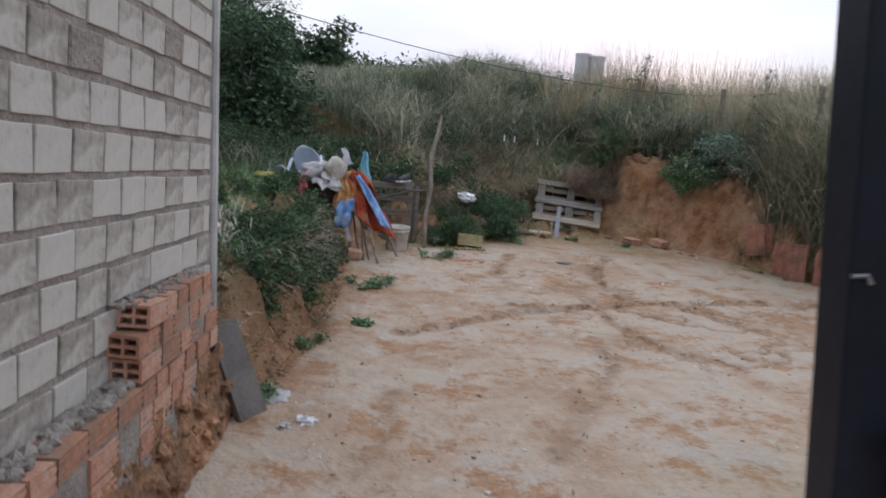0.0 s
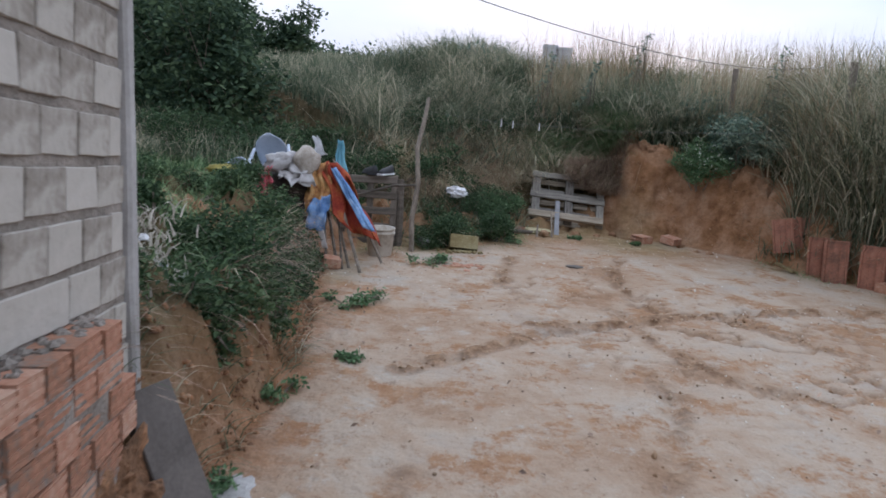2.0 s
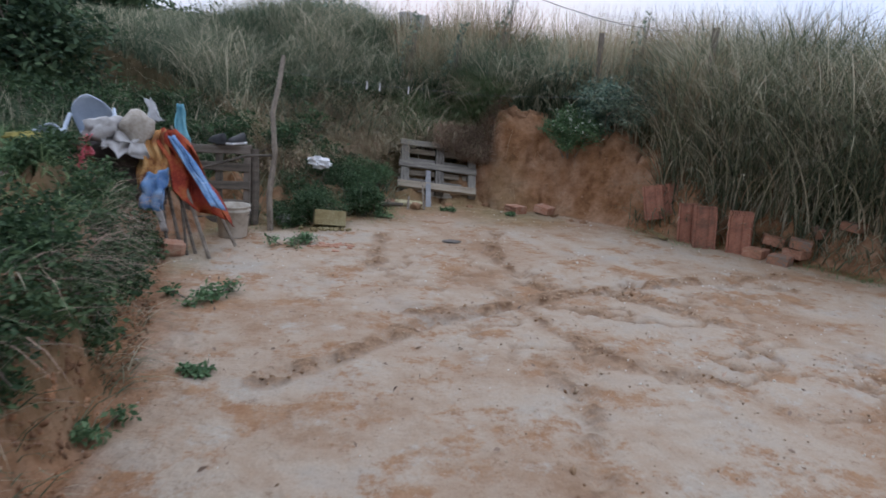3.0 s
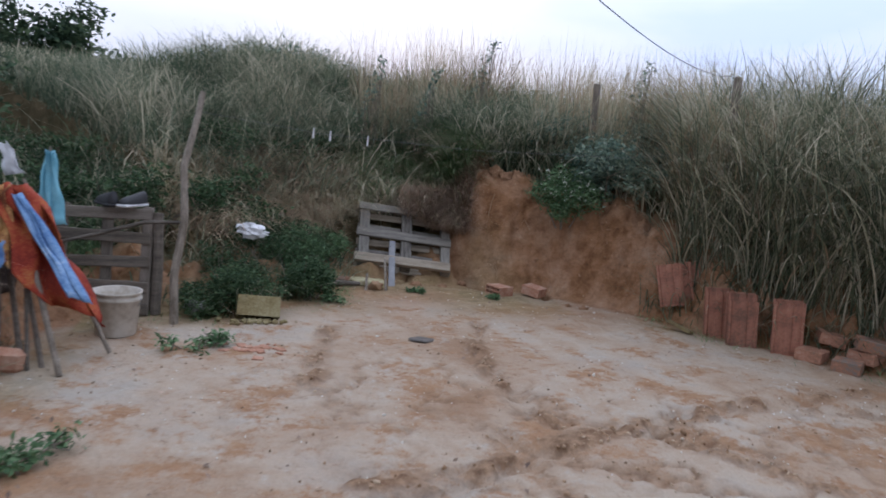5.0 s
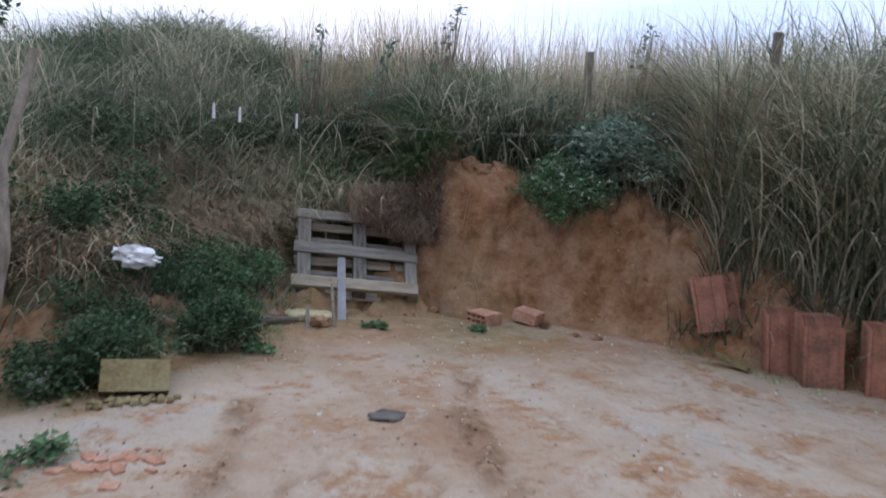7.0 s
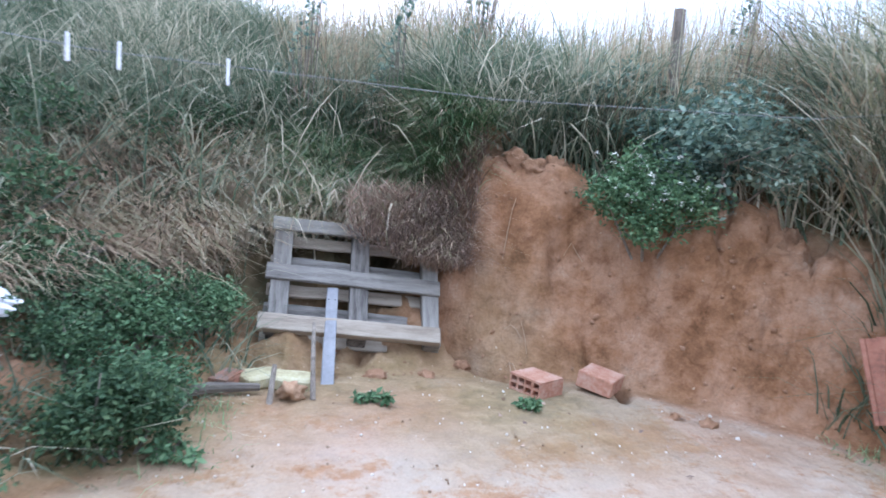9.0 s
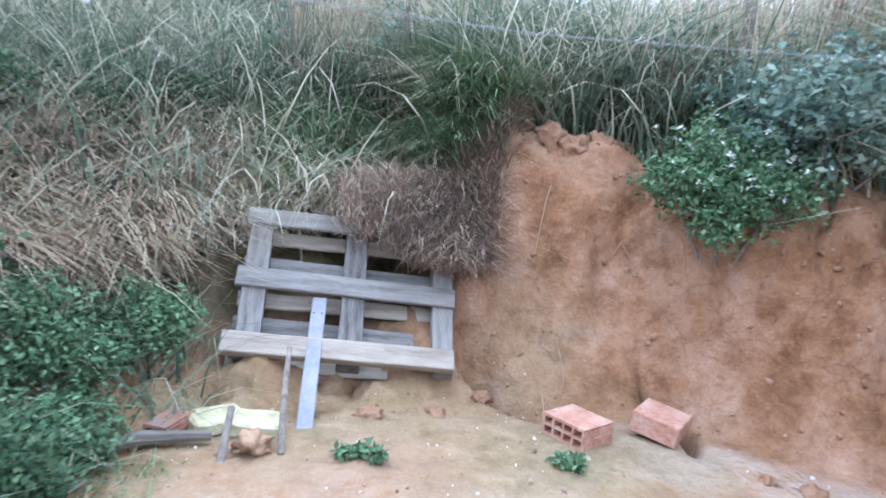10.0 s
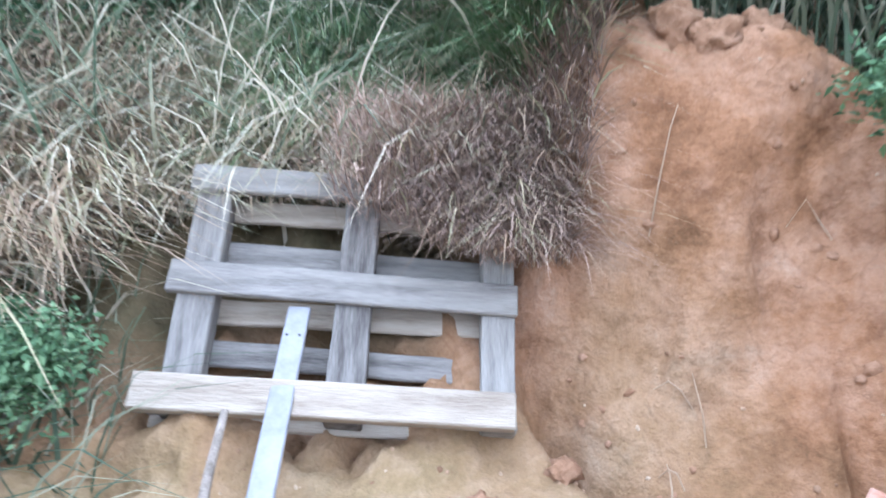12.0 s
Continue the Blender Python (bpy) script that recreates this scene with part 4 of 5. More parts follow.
for k, x in enumerate((-0.28, 0.03, 0.31)):
    board("stringer", gatep, 0.84, 0.07, 0.07, pose(x, 0, 0.0, 0, 0, 90), DARKWOOD, 40 + k)
ob = tagged(part("post", tube([(-0.42, 9.2, -0.05), (-0.41, 9.22, 0.4), (-0.42, 9.24, 0.78)], [0.045, 0.042, 0.04]), DARKWOOD), "dark round post beside the upright pallet", "post")
ob = tagged(part("branch", tube([(-1.15, 9.05, 0.52), (-0.8, 9.1, 0.62), (-0.5, 9.1, 0.72), (-0.25, 9.05, 0.74)], [0.012, 0.014, 0.015, 0.012]), DARKWOOD), "bent branch lying across the pallet", "branch")


def shoe(m, mat, sole):
    """A low shoe: sole, upper with an opening, heel."""
    th = tagged(new("shoe"), "dark shoe drying on top of the pallet", "shoe", "pair of shoes")
    th.matrix_basis = m
    bm = bmesh.new()
    rings = []
    for s in np.linspace(0, 1, 9):
        w = 0.045 * (0.75 + 0.35 * math.sin(math.pi * min(1, s * 1.05)))
        h = 0.09 - 0.055 * s if s < 0.95 else 0.02
        rings.append([bm.verts.new((w * math.cos(a), -0.13 + 0.26 * s, 0.015 + h * max(0, math.sin(a)))) for a in np.linspace(0, math.pi, 8)])
    for a, b in zip(rings, rings[1:]):
        for i in range(7):
            bm.faces.new((a[i], a[i + 1], b[i + 1], b[i]))
    bm.faces.new(rings[0][::-1])
    bm.faces.new(rings[-1])
    part("upper", bm, mat, th, smooth=True)
    part("sole", box(0.095, 0.27, 0.025, 0.01), sole, th, "off-white rubber sole")
    return th


shoe(pose(-0.60, 9.22, 0.83, 0, 0, 150), BLACKRUBBER, WHITEPL)
shoe(pose(-0.78, 9.23, 0.83, 0, 0, 30), BLACKRUBBER, BLACKRUBBER)

bucket = tagged(new("bucket"), "dirty white plastic bucket standing by the pallet", "bucket")
bucket.matrix_basis = pose(-0.60, 8.63, zland(-0.6, 8.63))
bm = bmesh.new()
prev = None
for z, r in ((0.0, 0.125), (0.01, 0.13), (0.24, 0.152), (0.245, 0.162), (0.262, 0.162), (0.266, 0.152), (0.285, 0.153), (0.29, 0.163), (0.305, 0.163), (0.30, 0.147), (0.02, 0.12)):
    ring = [bm.verts.new((r * math.cos(a), r * math.sin(a), z)) for a in np.linspace(0, 2 * math.pi, 24, endpoint=False)]
    if prev:
        for i in range(24):
            bm.faces.new((prev[i], prev[(i + 1) % 24], ring[(i + 1) % 24], ring[i]))
    else:
        bm.faces.new(ring[::-1])
    prev = ring
bm.faces.new(prev)
part("body", bm, BUCKETPL, bucket, smooth=True)
part("handle", tube([(0.165 * math.cos(a), 0.165 * math.sin(a) * 0.5 - 0.09, 0.27 - 0.12 * math.sin(a)) for a in np.linspace(0, math.pi, 10)], 0.004, 6), WIRE, bucket, "thin wire handle")


def thicken(bm, t):
    """Gives a sheet a second side and a rim."""
    bm.normal_update()
    front, rim = bm.faces[:], [e for e in bm.edges if len(e.link_faces) == 1]
    back = {v: bm.verts.new(v.co - v.normal * t) for v in bm.verts[:]}
    for e in rim:
        a, b = e.verts
        bm.faces.new((a, b, back[b], back[a]))
    for f in front:
        bm.faces.new([back[v] for v in reversed(f.verts)])
    bmesh.ops.recalc_face_normals(bm, faces=bm.faces)
    return bm


def draped(pts_top, pts_bot, nu, nv, wave, seed, thick=0.006, sag=0.0):
    """A cloth sheet between two edge lines, with folds and ragged edges."""
    bm = bmesh.new()
    rows = []

    def at(line, s):
        f = s * (len(line) - 1)
        i = min(int(f), len(line) - 2)
        return Vector(line[i]).lerp(Vector(line[i + 1]), f - i)
    for j in range(nv + 1):
        t = j / nv
        row = []
        for i in range(nu + 1):
            s = i / nu
            p = at(pts_top, s).lerp(at(pts_bot, s), t)
            n = noise.noise_vector(Vector((s * 4 + seed * 3.7, t * 3, seed))) * wave
            fold = math.sin(s * 17 + seed + 2 * t) * wave * 0.45
            p += n + Vector((0, -fold, -sag * math.sin(math.pi * t)))
            row.append(bm.verts.new(p))
        rows.append(row)
    for a, b in zip(rows, rows[1:]):
        for i in range(nu):
            bm.faces.new((a[i], a[i + 1], b[i + 1], b[i]))
    bmesh.ops.recalc_face_normals(bm, faces=bm.faces)
    return thicken(bm, thick)


def cloth(name, mat, label, cat, *a, **k):
    return tagged(part(name, draped(*a, **k), mat, smooth=True), label, cat)


# sticks that carry the cloths
for k, (a, b, r) in enumerate((((-0.74, 7.72, 0.0), (-1.17, 8.35, 1.0), 0.017), ((-0.86, 7.86, 0.0), (-1.2, 8.4, 0.95), 0.015), ((-0.98, 7.92, 0.0), (-1.25, 8.4, 0.9), 0.016), ((-1.08, 7.85, 0.0), (-1.22, 8.3, 0.8), 0.014), ((-0.92, 7.8, 0.0), (-1.10, 8.35, 0.9), 0.012), ((-0.55, 8.1, 0.02), (-1.12, 8.45, 1.02), 0.014))):
    mid = Vector(a).lerp(Vector(b), 0.5) + Vector((0.01, 0.0, 0.015))
    tagged(part("stick", tube([a, mid, b], [r, r * 0.95, r * 0.8]), BARK if k in (0, 5) else DARKWOOD), "long stick leaning on the rubbish heap", "stick", "sticks under the cloths")
cloth("orange_cloth", ORANGECLOTH, "orange and red cloth hung over leaning sticks", "cloth", [(-1.18, 8.24, 1.0), (-1.05, 8.26, 1.02)], [(-0.97, 7.93, 0.40), (-0.52, 7.96, 0.24)], 22, 16, 0.085, 2)
cloth("blue_tarp", BLUECLOTH, "blue cloth strip hanging over the orange cloth", "cloth", [(-1.11, 8.16, 0.95), (-1.05, 8.17, 0.97)], [(-0.74, 7.88, 0.42), (-0.62, 7.89, 0.38)], 8, 14, 0.028, 5)
cloth("blue_rag", BLUECLOTH, "crumpled blue and white rag hanging from sticks", "cloth", [(-1.30, 8.0, 0.62), (-1.08, 7.97, 0.72)], [(-1.28, 7.88, 0.36), (-1.08, 7.86, 0.38)], 14, 12, 0.06, 9)
cloth("white_rag", WHITECLOTH, "strip of white cloth hanging from the sticks", "cloth", [(-1.22, 7.9, 0.45), (-1.16, 7.9, 0.45)], [(-1.12, 7.84, 0.20), (-1.07, 7.84, 0.20)], 5, 8, 0.02, 12)
cloth("ochre_cloth", OCHRECLOTH, "ochre patterned cloth bunched over the sticks", "cloth", [(-1.36, 8.2, 0.96), (-1.14, 8.24, 1.02)], [(-1.34, 8.02, 0.52), (-1.06, 8.02, 0.54)], 14, 12, 0.06, 15)
cloth("white_sheet", WHITECLOTH, "off-white sheet heaped on the rubbish", "cloth", [(-1.66, 8.22, 1.0), (-1.34, 8.22, 1.0)], [(-1.58, 7.98, 0.80), (-1.26, 8.0, 0.78)], 20, 14, 0.10, 18)
cloth("red_cloth", REDCLOTH, "red and pink cloth heaped on the bank", "cloth", [(-1.88, 8.02, 0.90), (-1.62, 8.02, 0.94)], [(-1.92, 7.78, 0.66), (-1.66, 7.78, 0.70)], 16, 12, 0.085, 21)
ob = tagged(part("sack", lump(0.155, 0.28, 6, 3, (1.0, 0.8, 0.9), 1.3), SACK, smooth=True), "bulging grey-beige sack on top of the heap", "sack")
ob.matrix_basis = pose(-1.36, 8.22, 1.0, 0, 14, 0)
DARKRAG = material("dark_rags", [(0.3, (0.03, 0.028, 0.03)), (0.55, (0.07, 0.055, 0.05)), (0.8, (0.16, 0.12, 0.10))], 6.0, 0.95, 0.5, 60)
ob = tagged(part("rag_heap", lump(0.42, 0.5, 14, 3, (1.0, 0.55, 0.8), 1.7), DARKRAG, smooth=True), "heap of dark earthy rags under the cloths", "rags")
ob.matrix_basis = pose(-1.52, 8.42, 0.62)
ob = tagged(part("crumpled_cloth", lump(0.13, 0.55, 22, 3, (1.2, 0.8, 0.75), 2.0), WHITECLOTH, smooth=True), "crumpled off-white cloth bundle on the heap", "cloth")
ob.matrix_basis = pose(-1.60, 8.16, 0.98, 0, -10, 20)
ob = tagged(part("yellow_bag", lump(0.11, 0.4, 9, 3, (1.2, 0.8, 0.42), 2.4), material("yellow_plastic", [(0.3, (0.19, 0.16, 0.035)), (0.7, (0.34, 0.29, 0.07))], 6, 0.6, 0.2, 50), smooth=True), "crumpled yellow bag among weeds", "bag")
ob.matrix_basis = pose(-2.02, 7.62, 0.93)
cloth("blue_plastic_sheet", TEALCLOTH, "light blue plastic sheet hanging from a twig", "plastic sheet", [(-1.14, 9.0, 1.20), (-1.08, 9.0, 1.20)], [(-1.19, 8.97, 0.72), (-1.0, 8.97, 0.70)], 8, 12, 0.035, 25)
tagged(part("twig", tube([(-1.12, 9.06, 0.3), (-1.11, 9.04, 0.8), (-1.11, 9.02, 1.22)], [0.012, 0.01, 0.008]), BARK), "upright twig holding a plastic sheet", "stick")
cloth("grey_bottle_bag", WHITEPL, "pale grey plastic bag caught on the heap", "plastic bag", [(-1.42, 8.98, 1.22), (-1.36, 8.98, 1.24)], [(-1.36, 8.96, 1.02), (-1.24, 8.96, 1.03)], 6, 8, 0.03, 28)
ob = tagged(part("clay_block", box(0.20, 0.10, 0.15, 0.035, 0.012, 3, 3), REDBRICK), "rounded red clay block at the foot of the heap", "brick")
ob.matrix_basis = pose(-1.03, 7.78, 0.07, 0, 6, 12)


def plastic_chair(m):
    """A garden chair of plastic: seat, slatted back, arms, legs."""
    ch = tagged(new("plastic_chair"), "pale blue-grey plastic garden chair thrown on the heap", "chair", "discarded chairs")
    ch.matrix_basis = m
    bm = bmesh.new()
    rows = []
    for j in range(7):
        t = j / 6
        w = 0.23 - 0.03 * t
        rows.append([bm.verts.new((w * math.sin(a), 0.22 - 0.44 * t, 0.42 + 0.03 * math.sin(a) ** 2)) for a in np.linspace(-math.pi / 2, math.pi / 2, 9)])
    for a, b in zip(rows, rows[1:]):
        for i in range(8):
            bm.faces.new((a[i], a[i + 1], b[i + 1], b[i]))
    thicken(bm, 0.012)
    part("seat", bm, BLUEGREYPL, ch, smooth=True)
    bm = bmesh.new()
    rows = []
    for j in range(9):
        t = j / 8
        w = 0.22 * math.sqrt(max(0.05, 1 - (max(0, t - 0.45) / 0.6) ** 2))
        rows.append([bm.verts.new((w * s, -0.22 - 0.12 * t + 0.05 * s * s, 0.43 + 0.42 * t)) for s in np.linspace(-1, 1, 9)])
    for a, b in zip(rows, rows[1:]):
        for i in range(8):
            bm.faces.new((a[i], a[i + 1], b[i + 1], b[i]))
    thicken(bm, 0.012)
    part("backrest", bm, BLUEGREYPL, ch, smooth=True)
    for s in (-1, 1):
        part("armrest", tube([(0.24 * s, -0.26, 0.66), (0.28 * s, 0.0, 0.66), (0.27 * s, 0.2, 0.63), (0.26 * s, 0.24, 0.42)], [0.022, 0.028, 0.026, 0.02], 6), BLUEGREYPL, ch)
        for f in (-1, 1):
            part("leg", tube([(0.21 * s, 0.2 * f, 0.42), (0.25 * s, 0.25 * f, 0.0)], [0.028, 0.02], 6), BLUEGREYPL, ch)
    return ch


plastic_chair(pose(-1.70, 8.98, 0.58, -46, 10, 172) @ Matrix.Scale(0.8, 4))
plastic_chair(pose(-2.12, 8.95, 0.42, -58, -18, 165) @ Matrix.Scale(0.8, 4))

# ---- yellow block, rubble and white bag before the weeds ----
yb = tagged(new("hollow_block"), "yellow limewashed hollow block tipped on its side", "block")
yb.matrix_basis = pose(0.35, 9.10, 0.095, 62, 4, 4) @ Matrix.Scale(0.86, 4)
bm = red_brick_mesh(0.19, 0.38, 0.14, rows=1, cols=4, groove=False)
bm.transform(Matrix.Rotation(radians(90), 4, "Z"))
part("block_body", bm, YELLOW, yb)
wr = random.Random(12)
rb = bmesh.new()
for k in range(60):
    b = lump(wr.uniform(0.008, 0.028), 0.4, k + 400, 1, (1, 1, 0.8))
    x, y = 0.35 + wr.gauss(0, 0.12), 8.98 + wr.gauss(0, 0.035)
    b.transform(pose(x, y, zland(x, y) + 0.012))
    me = bpy.data.meshes.new("tmp")
    b.to_mesh(me)
    rb.from_mesh(me)
    bpy.data.meshes.remove(me)
    b.free()
tagged(part("white_rubble", rb, YELLOW), "small whitish rubble spilled before the yellow block", "rubble", kind="stuff")
ob = tagged(part("white_bag", lump(0.11, 0.6, 3, 3, (1.2, 0.7, 0.6), 2.8), WHITEPL), "crumpled white plastic bag caught on the weeds", "plastic bag")
ob.matrix_basis = pose(0.29, 10.05, 0.585, 0, 12, 10)
ob = tagged(part("plastic_bag", lump(0.07, 0.7, 31, 3, (1.0, 0.7, 0.8), 2.6), CONCRETE, smooth=True), "dirty grey plastic bag in the weeds", "plastic bag")
ob.matrix_basis = pose(-0.11, 9.16, 0.07)

# flat broken tile bits pressed into the sand
bits = bmesh.new()
for k in range(30):
    b = box(wr.uniform(0.02, 0.07), wr.uniform(0.02, 0.06), 0.015, 0.003)
    x, y = 0.30 + wr.gauss(0, 0.13), 8.28 + wr.gauss(0, 0.09)
    b.transform(pose(x, y, zland(x, y) + 0.002, wr.uniform(-8, 8), wr.uniform(-8, 8), wr.uniform(0, 180)))
    me = bpy.data.meshes.new("tmp")
    b.to_mesh(me)
    bits.from_mesh(me)
    bpy.data.meshes.remove(me)
    b.free()
tagged(part("tile_bits", bits, REDBRICK), "broken red tile bits pressed into the sand", "rubble", kind="stuff")
ob = tagged(part("dark_rag", lump(0.10, 0.6, 17, 2, (1.1, 0.8, 0.10)), STONE, smooth=True), "flat dark rag trodden into the sand", "rag")
ob.matrix_basis = pose(1.56, 8.57, zland(1.56, 8.57) + 0.005)

# ---- clothes line with pegs, fence posts, cable ----
LINE = [(-0.2, 9.36, 1.58), (0.79, 9.42, 1.50), (1.18, 9.45, 1.50), (2.15, 9.47, 1.49), (3.7, 9.5, 1.56), (5.1, 9.83, 1.75)]
tagged(part("clothes_line", tube(LINE, 0.0013, 5), WIRE), "thin grey clothes line strung before the bank", "wire")
for k, (x, y, z) in enumerate(((1.18, 9.45, 1.50), (0.86, 9.42, 1.51), (0.72, 9.41, 1.52))):
    pg = tagged(new("clothes_peg"), "white clothes peg clipped on the line", "clothes peg", "clothes pegs")
    pg.matrix_basis = pose(x, y, z - 0.02, 0, 0, 15 * k)
    for s in (-1, 1):
        a = part("peg_half", box(0.011, 0.006, 0.085, 0.002), WHITEPL, pg)
        a.matrix_basis = pose(0, 0.005 * s, 0.0, 3 * s)
for k, (x, y, top) in enumerate(((5.12, 9.85, 2.52), (4.40, 11.55, 2.50))):
    z0 = zland(x, y)
    tagged(part("fence_post", tube([(x, y, z0 - 0.1), (x + 0.01, y, 0.5 * (z0 + top)), (x, y, top)], [0.048, 0.046, 0.043], 10), DARKWOOD), "dark wooden fence post standing in tall grass", "post", "fence posts")
POST_TOP = Vector((5.14, 9.87, 2.54))
CABLE_END = Vector((wall_x(3.42) - 0.01, 3.42, 2.24))
tagged(part("overhead_cable", tube([POST_TOP.lerp(CABLE_END, s) - Vector((0, 0, 0.31 * 4 * s * (1 - s))) for s in np.linspace(0, 1, 28)], 0.0026, 5), CABLE), "thin sagging cable from a fence post to the house corner", "cable")

# ---- far water towers ----
for k, (az, r, top) in enumerate(((10.05, 1.15, 13.2), (11.2, 1.1, 12.9))):
    x, y = 112 * math.sin(radians(az)), 112 * math.cos(radians(az))
    bm = tube([(0, 0, -6), (0, 0, top - 0.5), (0, 0, top - 0.45), (0, 0, top)], [r, r, r * 1.06, r * 1.06], 20)
    ob = tagged(part("water_tower", bm, TANKGREY, smooth=False), "tall grey concrete water tower far beyond the hill", "water tower", "water towers")
    ob.matrix_basis = pose(x, y, 0)

# ---- litter on the near bank ----
for k, (x, y, r, mat, lab) in enumerate(((-1.42, 4.75, 0.12, CONCRETE, "grey plastic sheet scrap among the weeds"), (-1.50, 4.35, 0.06, WHITEPL, "white plastic scrap among the weeds"), (-1.15, 5.75, 0.05, WHITEPL, "torn white plastic caught on the bank"), (-1.35, 5.0, 0.06, BLACKRUBBER, "black plastic scrap among the weeds"), (-1.62, 4.9, 0.08, BLUEGREYPL, "pale blue plastic scrap among the weeds"))):
    ob = tagged(part("plastic_scrap", draped([(-r, 0, 0.3 * r), (r, 0.2 * r, 0.5 * r)], [(-0.8 * r, -1.2 * r, -0.3 * r), (r, -r, -0.4 * r)], 8, 8, 0.5 * r, k + 60, 0.003), mat, smooth=True), lab, "litter", "litter on the bank")
    ob.matrix_basis = pose(x, y, zland(x, y) + 0.13 + 0.3 * r, 0, 0, 30 * k) @ Matrix.Scale(0.65, 4)


# ---- grass and weeds ----
grng = np.random.default_rng(11)


def scatter(n, x0, x1, y0, y1, keep):
    """n places in a rectangle, thinned by keep(x, y, distance from the foot line, clay)."""
    x, y = grng.uniform(x0, x1, n), grng.uniform(y0, y1, n)
    d, _ = foot_distance(x, y)
    z, tr, clay, duff, moss = land(x, y)
    k = keep(x, y, d, clay) > grng.uniform(0, 1, n)
    return np.stack([x, y, z - 0.02], 1)[k]


def grass(p, h0, h1, w0, w1, lean=(0.0, 0.35), droop=(0.1, 0.9), segs=3, heading=None):
    n = len(p)
    hd = None if heading is None else heading + grng.normal(0, 0.8, n)
    return blades(p, grng.uniform(h0, h1, n), grng.uniform(w0, w1, n), grng.uniform(*lean, n), grng.uniform(*droop, n), segs, grng, hd)


def clumped(x, y, s, seed, lo=-0.15):
    return np.clip(vnoise(x, y, s, seed, 3) * 2.2 + 0.5 - lo, 0, 1)


DOWN = -np.pi / 2
# dry brown grass hanging over the bank above and beside the pallet
p = scatter(190000, -0.9, 3.0, 9.6, 13.6, lambda x, y, d, c: np.clip(x * 1.4 + 0.25, 0.12, 1) * (d > np.where(x < 1.4, 0.95, 0.45)) * (d < 2.7) * np.clip(1 - c * 1.2, 0, 1) * ~((x > 1.3) & (x < 2.62) & (y < 11.98 - 0.1 * (x - 1.5))) * (x < 2.75 + 0.2 * (y - 11)) * (0.35 + 0.65 * clumped(x, y, 1.5, 51)))
stuff("dry_grass", [blades(p, grng.uniform(0.14, 0.5, len(p)), grng.uniform(0.006, 0.015, len(p)), grng.uniform(0.0, 0.5, len(p)), grng.uniform(0.7, 1.7, len(p)), 5, grng, DOWN + grng.normal(0, 1.1, len(p)))], DRYGRASS, "dry brown grass hanging over the bank", "grass")
# green grass patch above the pallet and by the mound
p = scatter(80000, 1.7, 3.0, 11.45, 13.4, lambda x, y, d, c: (d > 0.5) * ((x > 2.7) | (y > 11.85)) * clumped(x, y, 1.2, 53, -0.1))
stuff("green_grass", [grass(p, 0.2, 0.5, 0.006, 0.014, (0.1, 0.6), (0.4, 1.2), 4, DOWN)], GREENGRASS, "fresh green grass on the bank edge", "grass")
# tall grass on the crest with pale stems
p = scatter(90000, -1.5, 8.0, 11.2, 17.0, lambda x, y, d, c: (d > 1.0) * (0.25 + 0.75 * clumped(x, y, 0.8, 55)) * np.where((x < 2.9) & (y < 12.7), 0.4, 1))
stuff("crest_grass", [grass(p, 0.4, 1.2 + 0.15 * np.clip(p[:, 0] - 3.0, 0, 1), 0.007, 0.017, (0.0, 0.5), (0.2, 1.3), 5)], TALLGRASS, "tall mixed green and straw grass on the bank crest", "grass")
p = scatter(15000, 1.8, 9.0, 11.0, 15.5, lambda x, y, d, c: (d > 1.0) * ((x > 3.1) | (y > 12.8)) * clumped(x, y, 1.0, 57))
stuff("straw_stems", [grass(p, 0.9, 1.85, 0.004, 0.009, (0.0, 0.18), (0.0, 0.35), 4)], DRYGRASS, "pale straw stems standing above the crest", "grass")
# cane grass on the bank behind the roof tiles
p = scatter(95000, 3.7, 10.0, 5.2, 12.0, lambda x, y, d, c: (d > 0.28) * (d < 2.6) * (x > 4.25 + 0.7 * np.maximum(y - 9.3, 0)) * (0.3 + 0.7 * clumped(x, y, 1.4, 59)))
stuff("cane_grass", [grass(p, 0.7, 1.95, 0.007, 0.019, (0.0, 0.35), (0.2, 0.95), 6)], REEDS, "tall drooping cane grass on the bank", "grass")
p = scatter(16000, 3.9, 9.0, 5.5, 10.6, lambda x, y, d, c: (d > 0.2) * (d < 1.5) * (x > 4.4 + 0.45 * np.maximum(y - 9.6, 0)) * clumped(x, y, 1.8, 81))
p[:, 2] += grng.uniform(0, 0.9, len(p))
stuff("drooping_straw", [blades(p, grng.uniform(0.35, 0.75, len(p)), grng.uniform(0.007, 0.016, len(p)), grng.uniform(0.1, 0.4, len(p)), grng.uniform(0.6, 1.3, len(p)), 6, grng, -2.3 + grng.normal(0, 0.7, len(p)))], DRYGRASS, "pale straw blades drooping over the cane grass", "grass")
# dark undergrowth at the foot of the cane grass and below the bank
p = scatter(60000, -0.6, 9.0, 5.2, 11.4, lambda x, y, d, c: (d > 0.02) * (d < 0.8) * ((x > 4.12 + 0.1 * (y - 9.5)) * (y < 9.7) * (0.4 + (d > 0.12)) + (x < 1.35) * 0.5 * clumped(x, y, 1.3, 75)))
stuff("undergrowth", [grass(p, 0.15, 0.5, 0.006, 0.015, (0.1, 0.6), (0.3, 1.2), 3)], TALLGRASS, "dark undergrowth at the foot of the bank", "grass")
